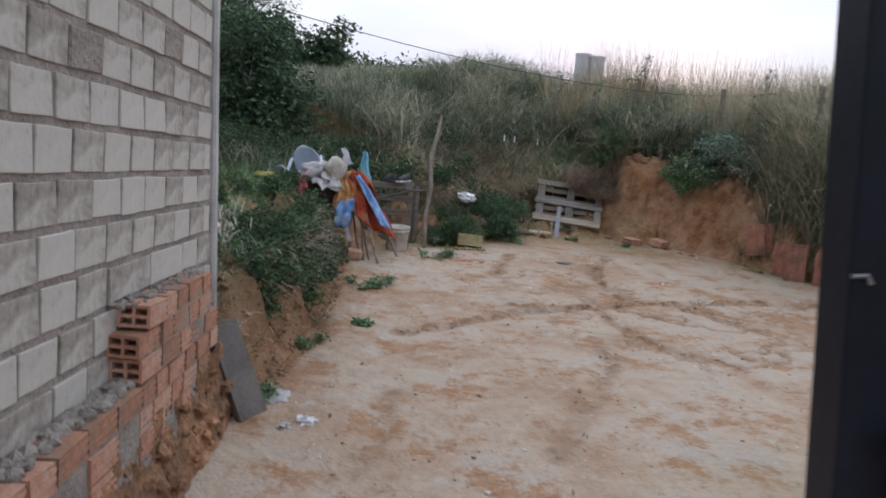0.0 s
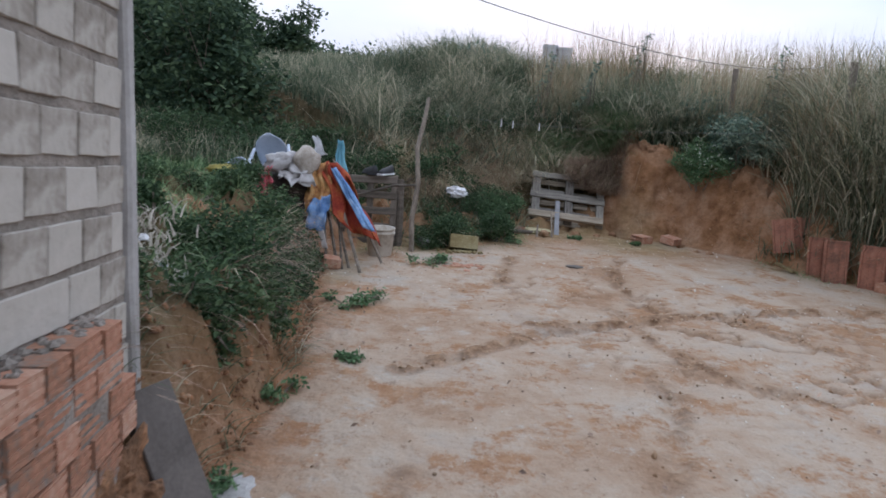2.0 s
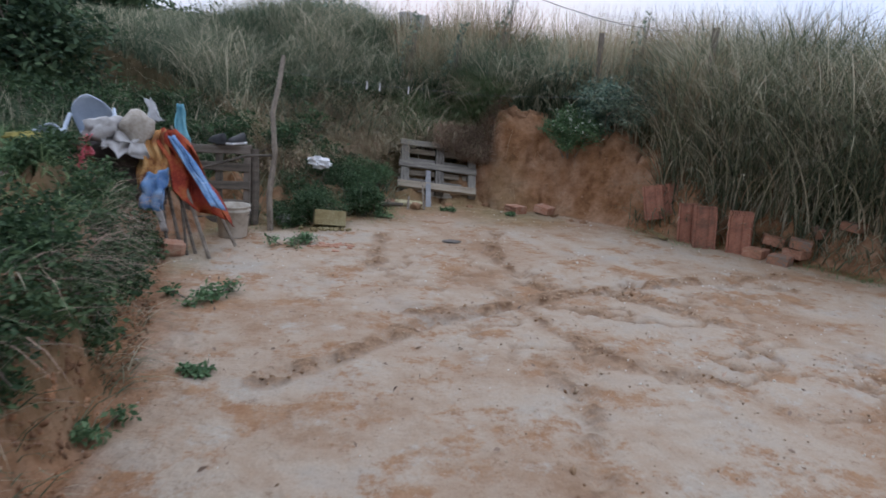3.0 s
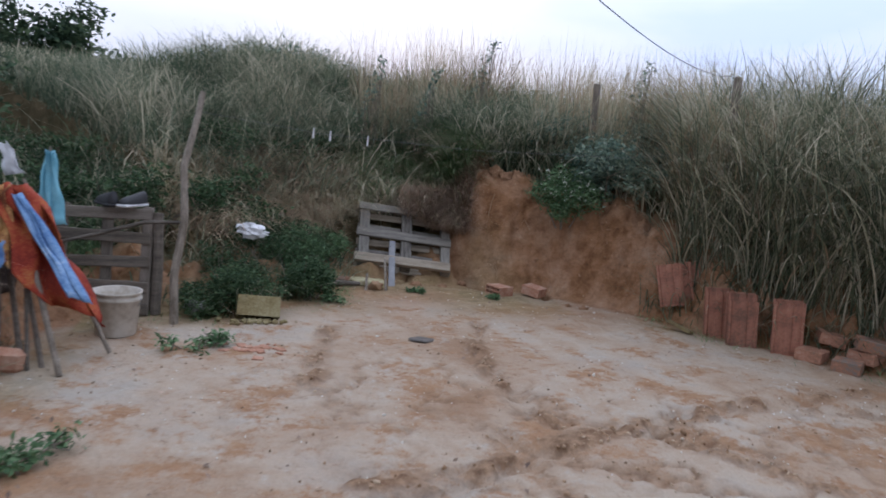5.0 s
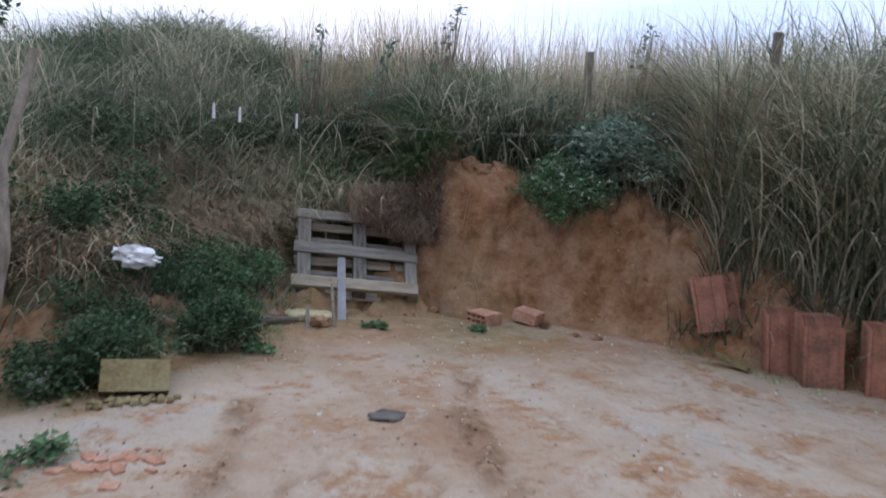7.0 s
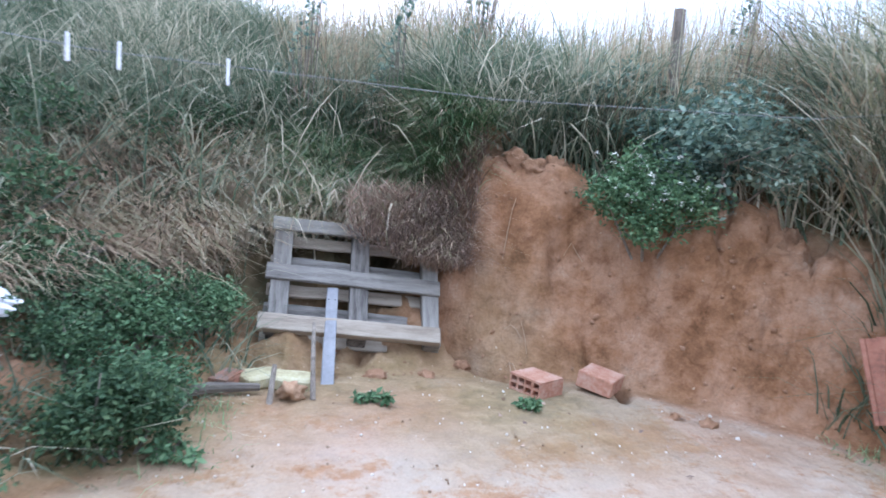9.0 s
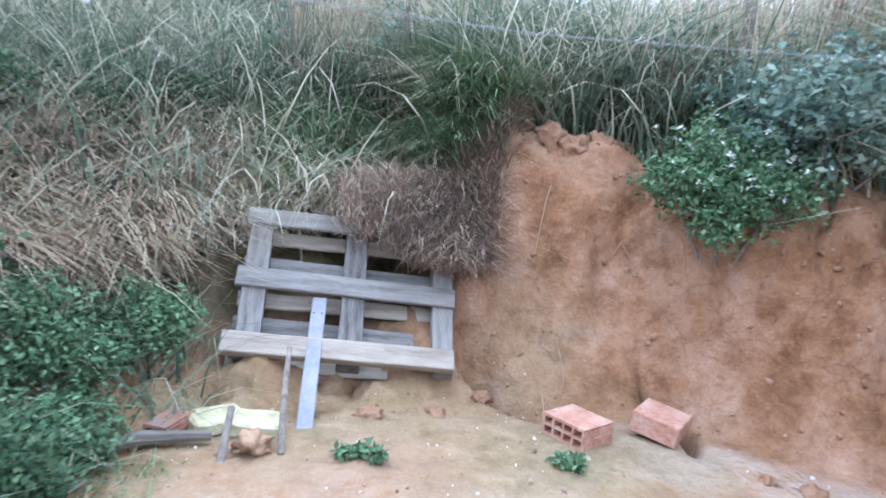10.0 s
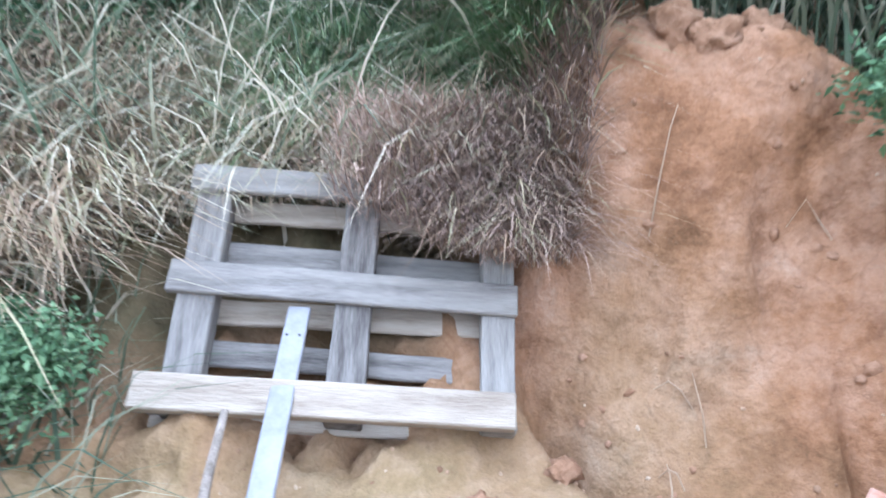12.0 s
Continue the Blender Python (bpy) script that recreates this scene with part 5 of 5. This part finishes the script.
# short green fringe along the foot of the banks
p = scatter(60000, -1.0, 7.0, 5.8, 10.6, lambda x, y, d, c: (d > -0.42) * (d < 0.06) * np.clip((d + 0.42) * 2.6, 0, 1) * ((x > 4.0) | ((x < 1.3) & (y > 8.3))) * clumped(x, y, 2.2, 85, 0.2))
stuff("fringe_grass", [grass(p, 0.03, 0.13, 0.003, 0.008, (0.1, 0.7), (0.2, 1.0), 2)], GREENGRASS, "short green fringe along the foot of the bank", "grass")
# hillside grass
p = scatter(170000, -14, 6.0, 9.6, 34, lambda x, y, d, c: (d > 0.7) * np.clip(12 / y, 0, 1) ** 0.6 * (0.3 + 0.7 * clumped(x, y, 0.6, 61)) * np.where((x > -0.5) & (x < 2.9) & (y < 12.6), 0.12, 1))
h = 0.42 + 0.0 * p[:, 1]
stuff("hillside_grass", [blades(p, h * grng.uniform(0.7, 1.5, len(p)), grng.uniform(0.012, 0.024, len(p)) * (p[:, 1] / 12), grng.uniform(0, 0.4, len(p)), grng.uniform(0.1, 1.0, len(p)), 3, grng)], TALLGRASS, "rough green grass over the hillside", "grass")
# low green growth on the near bank
p = scatter(40000, -4.2, -0.9, 3.7, 10.5, lambda x, y, d, c: (d > 0.2) * np.clip(1 - c, 0.02, 1) * (0.3 + 0.7 * clumped(x, y, 1.6, 63)))
stuff("bank_grass", [grass(p, 0.08, 0.32, 0.005, 0.012, (0.1, 0.6), (0.3, 1.2), 3)], GREENGRASS, "low green grass on the near bank", "grass")


def shrub(name, label, cat, places, n, size, mat, spread, stems=True, parent_mat=BARK, ratio=0.5, flowers=0, group=""):
    """A shrub of leafy clumps round places: a stems part and a leaves part."""
    th = tagged(new(name), label, cat, group)
    cx, cy = np.mean([q[0] for q in places]), np.mean([q[1] for q in places])
    z0 = zland(cx, cy)
    th.location = (cx, cy, z0)
    pts = []
    st = bmesh.new()
    for (x, y, z, r) in places:
        k = max(1, int(n * r ** 2 / sum(q[3] ** 2 for q in places)))
        u = grng.normal(size=(k, 3))
        u /= np.linalg.norm(u, axis=1)[:, None]
        rad = r * grng.uniform(0.25, 1.0, k) ** 0.6 * (1 + 0.35 * np.sin(u[:, 0] * 5 + u[:, 2] * 7 + x * 9))
        q = u * rad[:, None] * np.array([1, 1, spread]) + np.array([x - cx, y - cy, z - z0])
        pts.append(q)
        for j in range(3):
            e = q[grng.integers(0, k)]
            b = tube([(0.3 * (x - cx), 0.3 * (y - cy), -0.03), ((x - cx) * 0.8, (y - cy) * 0.8, (z - z0) * 0.55), tuple(e)], [0.008 + 0.01 * r, 0.006 + 0.006 * r, 0.003], 5)
            me = bpy.data.meshes.new("tmp")
            b.to_mesh(me)
            st.from_mesh(me)
            bpy.data.meshes.remove(me)
            b.free()
    tagged(part("stem", st, parent_mat, th), kind="stuff")
    pts = np.concatenate(pts)
    me = mesh_arrays("leaves", *leaflets(pts, size * grng.uniform(0.6, 1.3, len(pts)), grng, 0.6, ratio))
    me.materials.append(mat)
    put("leaves", me, th)
    if flowers:
        top = pts[np.argsort(-(pts[:, 2] - 0.35 * pts[:, 1]))[: len(pts) // 2]]
        f = top[grng.integers(0, len(top), flowers)]
        f = np.repeat(f, 5, 0) + grng.normal(0, 0.006, (flowers * 5, 3))
        me = mesh_arrays("flowers", *leaflets(f, np.full(len(f), 0.022), grng, 1.5, 0.7))
        me.materials.append(PETAL)
        tagged(put("flowers", me, th, "small white flowers"), kind="stuff")
    return th


def ring(x, y, w, dpt, n, r, z0, zr):
    out = []
    for k in range(n):
        px, py = x + grng.uniform(-w, w), y + grng.uniform(-dpt, dpt)
        out.append((px, py, zland(px, py) + z0 + grng.uniform(0, zr), r * grng.uniform(0.7, 1.25)))
    return out


def off_pile(places):
    """Leaves out the places on the bare earth pile of the near bank."""
    keep = []
    for q in places:
        t = min(1, max(0, ((q[0] + 1.40) * -0.9 + (q[1] - 5.85) * 1.25) / 2.3725))
        if math.hypot(q[0] + 1.40 + 0.9 * t, q[1] - 5.85 - 1.25 * t) > 0.27:
            keep.append(q)
    return keep or places[:1]


# flowering bush over the clay slip
shrub("flowering_bush", "fresh green bush with small white flowers over the slip", "bush", [(3.45, 10.72, 1.12, 0.20), (3.62, 10.6, 1.05, 0.22), (3.85, 10.5, 1.1, 0.22), (3.7, 10.8, 1.25, 0.24), (3.95, 10.75, 1.2, 0.2), (3.55, 10.5, 0.93, 0.13)], 6500, 0.036, LEAFBRIGHT, 0.8, flowers=90)
# darker shrubs on the crest behind it
for k, (x, y, w, dp, n) in enumerate(((3.95, 11.85, 0.45, 0.2, 8), (4.6, 11.3, 0.5, 0.3, 8), (5.6, 11.0, 0.6, 0.4, 8), (4.3, 10.6, 0.3, 0.25, 5))):
    shrub("dark_shrub", "dark blue-green shrub on the crest of the bank", "shrub", ring(x, y, w, dp, n, 0.28, 0.15, 0.45), 4200, 0.055, LEAFBLUE, 0.8, flowers=25, group="crest shrubs")
# weeds at the foot of the bank left of the pallet
for k, (x, y, w, dp, n) in enumerate(((0.55, 10.0, 0.35, 0.2, 7), (0.85, 10.66, 0.2, 0.18, 8), (1.12, 10.98, 0.15, 0.12, 6), (0.5, 10.6, 0.3, 0.2, 7), (0.1, 9.6, 0.3, 0.25, 7), (0.7, 10.35, 0.3, 0.2, 6), (-0.05, 9.25, 0.2, 0.12, 5), (0.85, 9.85, 0.15, 0.1, 5))):
    shrub("leafy_weed", "dark green leafy weeds at the foot of the bank", "weeds", ring(x, y, w, dp, n, 0.16, 0.06, 0.20), 4600, 0.03, LEAFBRIGHT if k in (1, 2, 5) else LEAFDARK, 0.8, group="weeds below the bank")
# bushes on the near bank
for k, (x, y, w, dp, n) in enumerate(((-1.30, 5.2, 0.18, 0.45, 9), (-1.38, 6.1, 0.2, 0.4, 8), (-1.75, 5.4, 0.3, 0.5, 8), (-2.2, 6.6, 0.3, 0.5, 8), (-1.55, 7.25, 0.25, 0.25, 6), (-1.4, 4.4, 0.2, 0.3, 6), (-2.4, 8.0, 0.4, 0.4, 7), (-1.25, 5.7, 0.12, 0.5, 8), (-1.35, 6.7, 0.15, 0.35, 7), (-1.9, 6.0, 0.35, 0.5, 9), (-1.5, 5.0, 0.2, 0.5, 8), (-2.6, 5.2, 0.4, 0.6, 8), (-1.9, 7.2, 0.3, 0.3, 7), (-2.9, 7.0, 0.4, 0.6, 8), (-1.12, 5.2, 0.05, 0.5, 8), (-1.2, 6.2, 0.06, 0.4, 8), (-1.7, 7.7, 0.25, 0.15, 9), (-2.1, 7.9, 0.3, 0.2, 8), (-1.35, 7.7, 0.15, 0.12, 6))):
    shrub("bank_weed", "green leafy weeds spilling over the near bank", "weeds", off_pile(ring(x, y, w * 1.3, dp * 1.2, n + 5, 0.13, 0.0, 0.16)), 3400, 0.04, LEAFBRIGHT if k == 3 else LEAFDARK, 0.75, group="weeds on the near bank")
# grass and roots hanging over the lip of the near bank
p = scatter(2600, -1.7, -0.8, 3.6, 8.4, lambda x, y, d, c: (d > 0.16) * (d < 0.42) * clumped(x, y, 2.0, 77))
stuff("hanging_grass", [blades(p, grng.uniform(0.12, 0.36, len(p)), grng.uniform(0.003, 0.008, len(p)), grng.uniform(0.4, 1.0, len(p)), grng.uniform(0.8, 1.7, len(p)), 4, grng, grng.normal(0, 0.7, len(p)))], BROWNTWIG, "dry grass and roots hanging over the bank", "grass")
# young saplings standing out of the crest grass
for k, (x, y) in enumerate(((2.35, 12.6), (3.2, 12.9), (4.9, 11.6), (1.7, 13.0))):
    z0 = zland(x, y)
    shrub("sapling", "thin leafy sapling standing out of the crest grass", "sapling", [(x + 0.05 * j, y, z0 + 0.75 + 0.14 * j, 0.09) for j in range(6)], 150, 0.06, LEAFBLUE, 1.2, group="saplings on the crest")
# tufts on the face of the near bank
p = scatter(4500, -1.7, -0.7, 3.6, 8.6, lambda x, y, d, c: (d > -0.06) * (d < 0.35) * clumped(x, y, 2.6, 83, 0.15))
stuff("bank_tufts", [grass(p, 0.06, 0.24, 0.004, 0.010, (0.2, 0.8), (0.4, 1.4), 3, 0.0)], TALLGRASS, "grass tufts on the clay face of the bank", "grass")
# small weeds growing in the yard
for k, (x, y, r) in enumerate(((-0.70, 6.6, 0.16), (-0.98, 4.75, 0.10), (-1.02, 3.75, 0.12), (-0.05, 8.35, 0.16), (2.74, 10.14, 0.035), (1.95, 10.3, 0.05), (-0.6, 5.35, 0.05), (1.05, 9.85, 0.10))):
    shrub("small_weed", "small green weed growing in the sandy yard", "weed", [(x + grng.uniform(-1.5, 1.5) * r, y + grng.uniform(-r, r), 0.02 + zland(x, y) + 0.3 * r * grng.random(), r * 0.5) for j in range(6)], int(120 + 1800 * r), 0.04, LEAFBRIGHT, 0.6, group="yard weeds")
for k, (x, y, w, dp, n) in enumerate(((-0.6, 10.3, 0.5, 0.3, 8), (-1.3, 10.2, 0.5, 0.3, 8), (0.2, 11.0, 0.4, 0.3, 7), (0.9, 12.6, 0.6, 0.3, 8), (2.0, 13.0, 0.6, 0.3, 8), (-0.3, 12.2, 0.6, 0.4, 8), (-2.1, 10.3, 0.5, 0.4, 9), (-3.0, 10.2, 0.5, 0.4, 9), (-2.5, 11.3, 0.6, 0.4, 9), (-1.5, 11.2, 0.5, 0.4, 9), (-3.6, 11.4, 0.6, 0.5, 9))):
    shrub("hillside_shrub", "grey-green shrub among the hillside grass", "shrub", ring(x, y, w, dp, n, 0.22, 0.1, 0.4), 3000, 0.045, LEAFDARK, 0.8, group="hillside shrubs")
# dead brush rooted on the bank edge, hanging over the pallet's upper corner and the rim of the slip
n = 11000
along, up_v, off_n = 2.72 - np.abs(grng.normal(0, 0.34, n)), grng.uniform(0.40, 1.05, n), grng.uniform(0.03, 0.17, n)
keep = (along > 1.98) & (up_v > 0.52 + 0.45 * np.clip(2.35 - along, 0, 1) + 0.10 * vnoise(along, up_v, 5.0, 91, 3))
along, up_v, off_n = along[keep], up_v[keep], off_n[keep]
over = np.stack([along, 11.02 + 0.66 * up_v - 0.75 * off_n - 0.12 * (along - 2.0), 0.16 + 0.74 * up_v + 0.66 * off_n - 0.07 * (along - 2.0)], 1)
rim = np.stack([grng.uniform(2.5, 3.12, 9000), grng.uniform(11.0, 11.85, 9000)], 1)
rim = rim[rim[:, 0] < 2.72 + 0.45 * np.clip(rim[:, 1] - 11.05, 0, 0.8) + 0.12 * vnoise(rim[:, 0], rim[:, 1], 4.0, 93, 3)]
rim = np.stack([rim[:, 0], rim[:, 1], land(rim[:, 0], rim[:, 1])[0] + grng.uniform(-0.01, 0.13, len(rim))], 1)
rim = rim[(rim[:, 2] > 0.58 + 0.1 * grng.random(len(rim))) & (grng.random(len(rim)) < 0.75)]
p = np.concatenate([over, rim])
stuff("dead_brush", [blades(p, grng.uniform(0.06, 0.24, len(p)), grng.uniform(0.002, 0.006, len(p)), grng.uniform(0.0, 0.9, len(p)), grng.uniform(0.3, 1.7, len(p)), 4, grng)], BROWNTWIG, "dead brown brush drooping over the pallet", "brush")
p = np.concatenate([over[::14], rim[::9]])
stuff("brush_straw", [blades(p, grng.uniform(0.10, 0.34, len(p)), grng.uniform(0.003, 0.009, len(p)), grng.uniform(0.0, 0.7, len(p)), grng.uniform(0.6, 1.7, len(p)), 5, grng, DOWN + grng.normal(0, 1.2, len(p)))], DRYGRASS, "pale straw blades among the dead brush", "grass")
# dry stalks lying over the clay slip
stalk_rng = random.Random(31)
for k in range(9):
    x, y = stalk_rng.uniform(2.75, 4.0), stalk_rng.uniform(10.3, 10.9)
    if foot_distance(np.array([x]), np.array([y]))[0][0] < 0.05:
        y += 0.35
    L, a = stalk_rng.uniform(0.10, 0.28), stalk_rng.uniform(0.9, 2.2)
    pts = [(x + L * t * math.cos(a), y + L * t * math.sin(a) * 0.5, zland(x + L * t * math.cos(a), y + L * t * math.sin(a) * 0.5) + 0.02 + 0.05 * math.sin(math.pi * t)) for t in (0, 0.33, 0.66, 1)]
    tagged(part("straw_stalk", tube(pts, [0.003, 0.003, 0.0025, 0.0015], 5), DRYGRASS), "dry straw stalk fallen across the clay slip", "straw", "stalks on the slip")
# pale plumes by the house corner
p = np.stack([grng.normal(-1.52, 0.06, 260), grng.normal(4.35, 0.2, 260), grng.uniform(0.62, 1.02, 260)], 1)
stuff("seed_plumes", [blades(p, grng.uniform(0.06, 0.14, 260), grng.uniform(0.008, 0.016, 260), grng.uniform(0, 0.6, 260), grng.uniform(0.3, 1.2, 260), 3, grng)], PLUME, "pale seed plumes by the house corner", "grass")

# hump of dense shrubs on the hill
for k in range(7):
    x, y = -0.4 + 0.5 * k + grng.uniform(-0.2, 0.2), 16.4 + grng.uniform(-0.8, 0.8)
    shrub("hill_shrub", "dense grey-green shrub on the hill crest", "shrub", ring(x, y, 0.5, 0.5, 7, 0.30, 0.0, 0.45), 3000, 0.07, LEAFBLUE, 0.9, group="hill shrubs")


def tree(x, y, height, spread, label, seed):
    """A tapered trunk with limbs and a loose crown of many small leaves."""
    rng = np.random.default_rng(seed)
    th = tagged(new("tree"), label, "tree", "trees on the hill")
    z0 = zland(x, y)
    th.location = (x, y, z0)
    part("trunk", tube([(0, 0, -0.3), (0.1, 0, height * 0.25), (0.0, 0.15, height * 0.5), (0.1, 0.1, height * 0.85)], [0.28, 0.22, 0.15, 0.04], 9), BARK, th)
    pts = []
    for k in range(26):
        a, s = rng.uniform(0, 2 * np.pi), rng.uniform(0.12, 0.9)
        reach = spread * (0.5 + 0.6 * rng.random()) * math.sqrt(max(0.15, 1 - abs(s - 0.5) * 1.3))
        b = Vector((0.05, 0.1, height * s * 0.8))
        e = Vector((reach * math.cos(a), reach * math.sin(a), height * (s * 0.85 + 0.18)))
        m = b.lerp(e, 0.5) + Vector((0, 0, 0.15 * reach))
        part("limb", tube([b, m, e], [0.07, 0.045, 0.015], 6), BARK, th)
        for j in range(20):
            t = rng.uniform(0.3, 1.1)
            c = np.array(b.lerp(m, t * 2) if t < 0.5 else m.lerp(e, t * 2 - 1)) + rng.normal(0, 0.5, 3)
            q = rng.normal(0, 1, (130, 3)) * np.array([0.42, 0.42, 0.16])
            pts.append(c + q)
    pts = np.concatenate(pts)
    me = mesh_arrays("crown", *leaflets(pts, rng.uniform(0.07, 0.15, len(pts)), rng, 0.5, 0.36))
    me.materials.append(LEAFTREE)
    put("crown", me, th)
    return th


tree(-9.4, 26.5, 9.6, 3.6, "dark feathery-leaved tree on the hillside", 1)
tree(-13.0, 27.0, 7.5, 3.4, "dark dense tree behind the house", 2)
for k in range(12):
    x, y = -18 + 1.25 * k + grng.uniform(-0.4, 0.4), 23.5 + grng.uniform(-1.5, 1.5) + 0.3 * k
    if x < -4.5:
        shrub("thicket", "dark thicket below the hillside trees", "thicket", ring(x, y, 0.9, 0.8, 7, 0.75, 0.3, 1.3), 2600, 0.20, LEAFTREE, 0.9, group="thicket on the hill")
for k, (x, y) in enumerate(((-3.2, 12.6), (-4.0, 13.0), (-4.6, 14.2), (-5.6, 15.2), (-6.6, 14.6), (-5.0, 16.8), (-7.6, 16.5), (-6.2, 18.0))):
    shrub("dark_thicket", "dark overgrown thicket behind the house corner", "thicket", ring(x, y, 0.7, 0.6, 10, 0.6, 0.2, 1.9), 5200, 0.12, LEAFTREE, 0.9, group="thicket on the hill")
# woods along the far ridge
wx = grng.uniform(-40, 70, 260)
wy = grng.uniform(36, 44, 260)
wz = land(wx, wy)[0]
c = np.repeat(np.stack([wx, wy, wz + 0.3], 1), 160, 0) + grng.normal(0, 1, (260 * 160, 3)) * np.array([0.9, 0.9, 0.35])
stuff("far_woods", [leaflets(c, grng.uniform(0.2, 0.4, len(c)), grng, 0.5, 0.5)], LEAFTREE, "dark scrub along the far ridge", "woods")

# ---- fine litter on the yard ----
p = scatter(2600, -1.0, 5.0, 2.5, 10.9, lambda x, y, d, c: (d < -0.05) * (0.25 + 0.75 * clumped(x, y, 0.9, 71)))
items = []
ico = bmesh.new()
bmesh.ops.create_icosphere(ico, subdivisions=1, radius=1.0)
iv = np.array([v.co[:] for v in ico.verts])
it = np.array([[v.index for v in f.verts] for f in ico.faces])
ico.free()
for q in p:
    r = grng.uniform(0.003, 0.008) * (1 + 1.2 * (grng.random() < 0.04))
    items.append((iv * r * grng.uniform(0.6, 1.3, (1, 3)) * (1 + 0.2 * grng.normal(size=(len(iv), 1))) + q + np.array([0, 0, 0.022]), it))
# clods thrown up along the ruts and at the foot of the clay
q = scatter(42000, -1.2, 4.8, 2.5, 11.6, lambda x, y, d, c: np.where(d < 0, land(x, y)[1] ** 2 * 0.55, 0) + 0.10 * (np.abs(d) < 0.12) + 0.05 * (d > 0) * (c > 0.6) * (d < 0.9))
clods = []
for w in q:
    r = grng.uniform(0.004, 0.011) * (1 + 1.0 * (grng.random() < 0.04))
    clods.append((iv * r * grng.uniform(0.6, 1.4, (1, 3)) * (1 + 0.25 * grng.normal(size=(len(iv), 1))) + w + np.array([0, 0, 0.018 + 0.1 * r]), it))
slip_clods = []
q = scatter(2600, 2.7, 4.3, 9.3, 11.7, lambda x, y, d, c: 0.10 * (d > -0.05) * (d < 1.0) * (c > 0.5))
for w in q:
    r = grng.uniform(0.006, 0.017) * grng.uniform(0.6, 1.3)
    slip_clods.append((iv * r * grng.uniform(0.7, 1.6, (1, 3)) * (1 + 0.3 * grng.normal(size=(len(iv), 1))) + w + np.array([0, 0, 0.02 - 0.6 * r]), it))
bank_clods = []
q = scatter(9000, -1.6, -0.75, 3.6, 8.4, lambda x, y, d, c: 0.5 * (d > -0.10) * (d < 0.34) * clumped(x, y, 2.4, 87))
for w in q:
    r = grng.uniform(0.006, 0.02) * grng.uniform(0.5, 1.3)
    bank_clods.append((iv * r * grng.uniform(0.7, 1.5, (1, 3)) * (1 + 0.25 * grng.normal(size=(len(iv), 1))) + w + np.array([0, 0, 0.02 - 0.3 * r]), it))
stuff("bank_clods", bank_clods, DARKCLAY, "clods of red clay on the face of the near bank", "clods")
stuff("slip_clods", slip_clods, SLIPCLAY, "clods sticking in the face of the clay slip", "clods")
stuff("clay_clods", clods, CLODS, "crumbled clay clods along ruts and bank foot", "clods")
stuff("pebbles", items, PEBBLE, "pebbles and clay crumbs on the sand", "pebbles")
p = scatter(700, -0.9, 4.6, 2.8, 10.3, lambda x, y, d, c: (d < -0.05) * clumped(x, y, 0.9, 73))
p[:, 2] += 0.03
stuff("dead_leaves", [leaflets(p, grng.uniform(0.02, 0.05, len(p)), grng, 2.5, 0.5)], BROWNTWIG, "dead leaves and twigs on the sand", "litter")

# ---- the wall's blocks, last ----
blk_rng = random.Random(21)
BL_FULL = [to_mesh("block_full", box(0.222, 0.03, 0.138, 0.003, 0.005, 4, k), BLOCK) for k in range(6)]
BL_WIDE = [to_mesh("block_wide", box(0.40, 0.03, 0.138, 0.003, 0.005, 6, k), BLOCK) for k in range(3)]
BL_HALF = to_mesh("block_half", box(0.10, 0.03, 0.138, 0.003, 0.005, 2, 8), BLOCK)
BL_CEMENT = to_mesh("block_cement", box(0.225, 0.034, 0.14, 0.006, 0.009, 5, 12), MORTAR)
for row in range(-4, 11):
    y = WALL_END - (0.02 if row % 2 else -0.0)
    first = True
    while y > -0.6:
        if first and row % 2:
            me, w = BL_HALF, 0.10
        elif row < -1 and blk_rng.random() < 0.35:
            me, w = blk_rng.choice(BL_WIDE), 0.40
        else:
            me, w = blk_rng.choice(BL_FULL), 0.222
        first = False
        yc2 = y - w / 2
        z = 1.44 - 0.0825 + 0.165 * row - 0.072 * (yc2 - 1.93)
        ob = put("block", BL_CEMENT if me in BL_FULL and blk_rng.random() < 0.04 else me, wall)
        ob.matrix_basis = on_wall(yc2, z, -0.012 + blk_rng.uniform(-0.002, 0.004)) @ pose(0, 0, 0, blk_rng.uniform(-0.8, 0.8), 4.1 + blk_rng.uniform(-0.9, 0.9), blk_rng.uniform(-0.5, 0.5)) @ Matrix.Diagonal((blk_rng.uniform(0.96, 1.02), 1, blk_rng.uniform(0.95, 1.03), 1))
        y -= w + 0.010
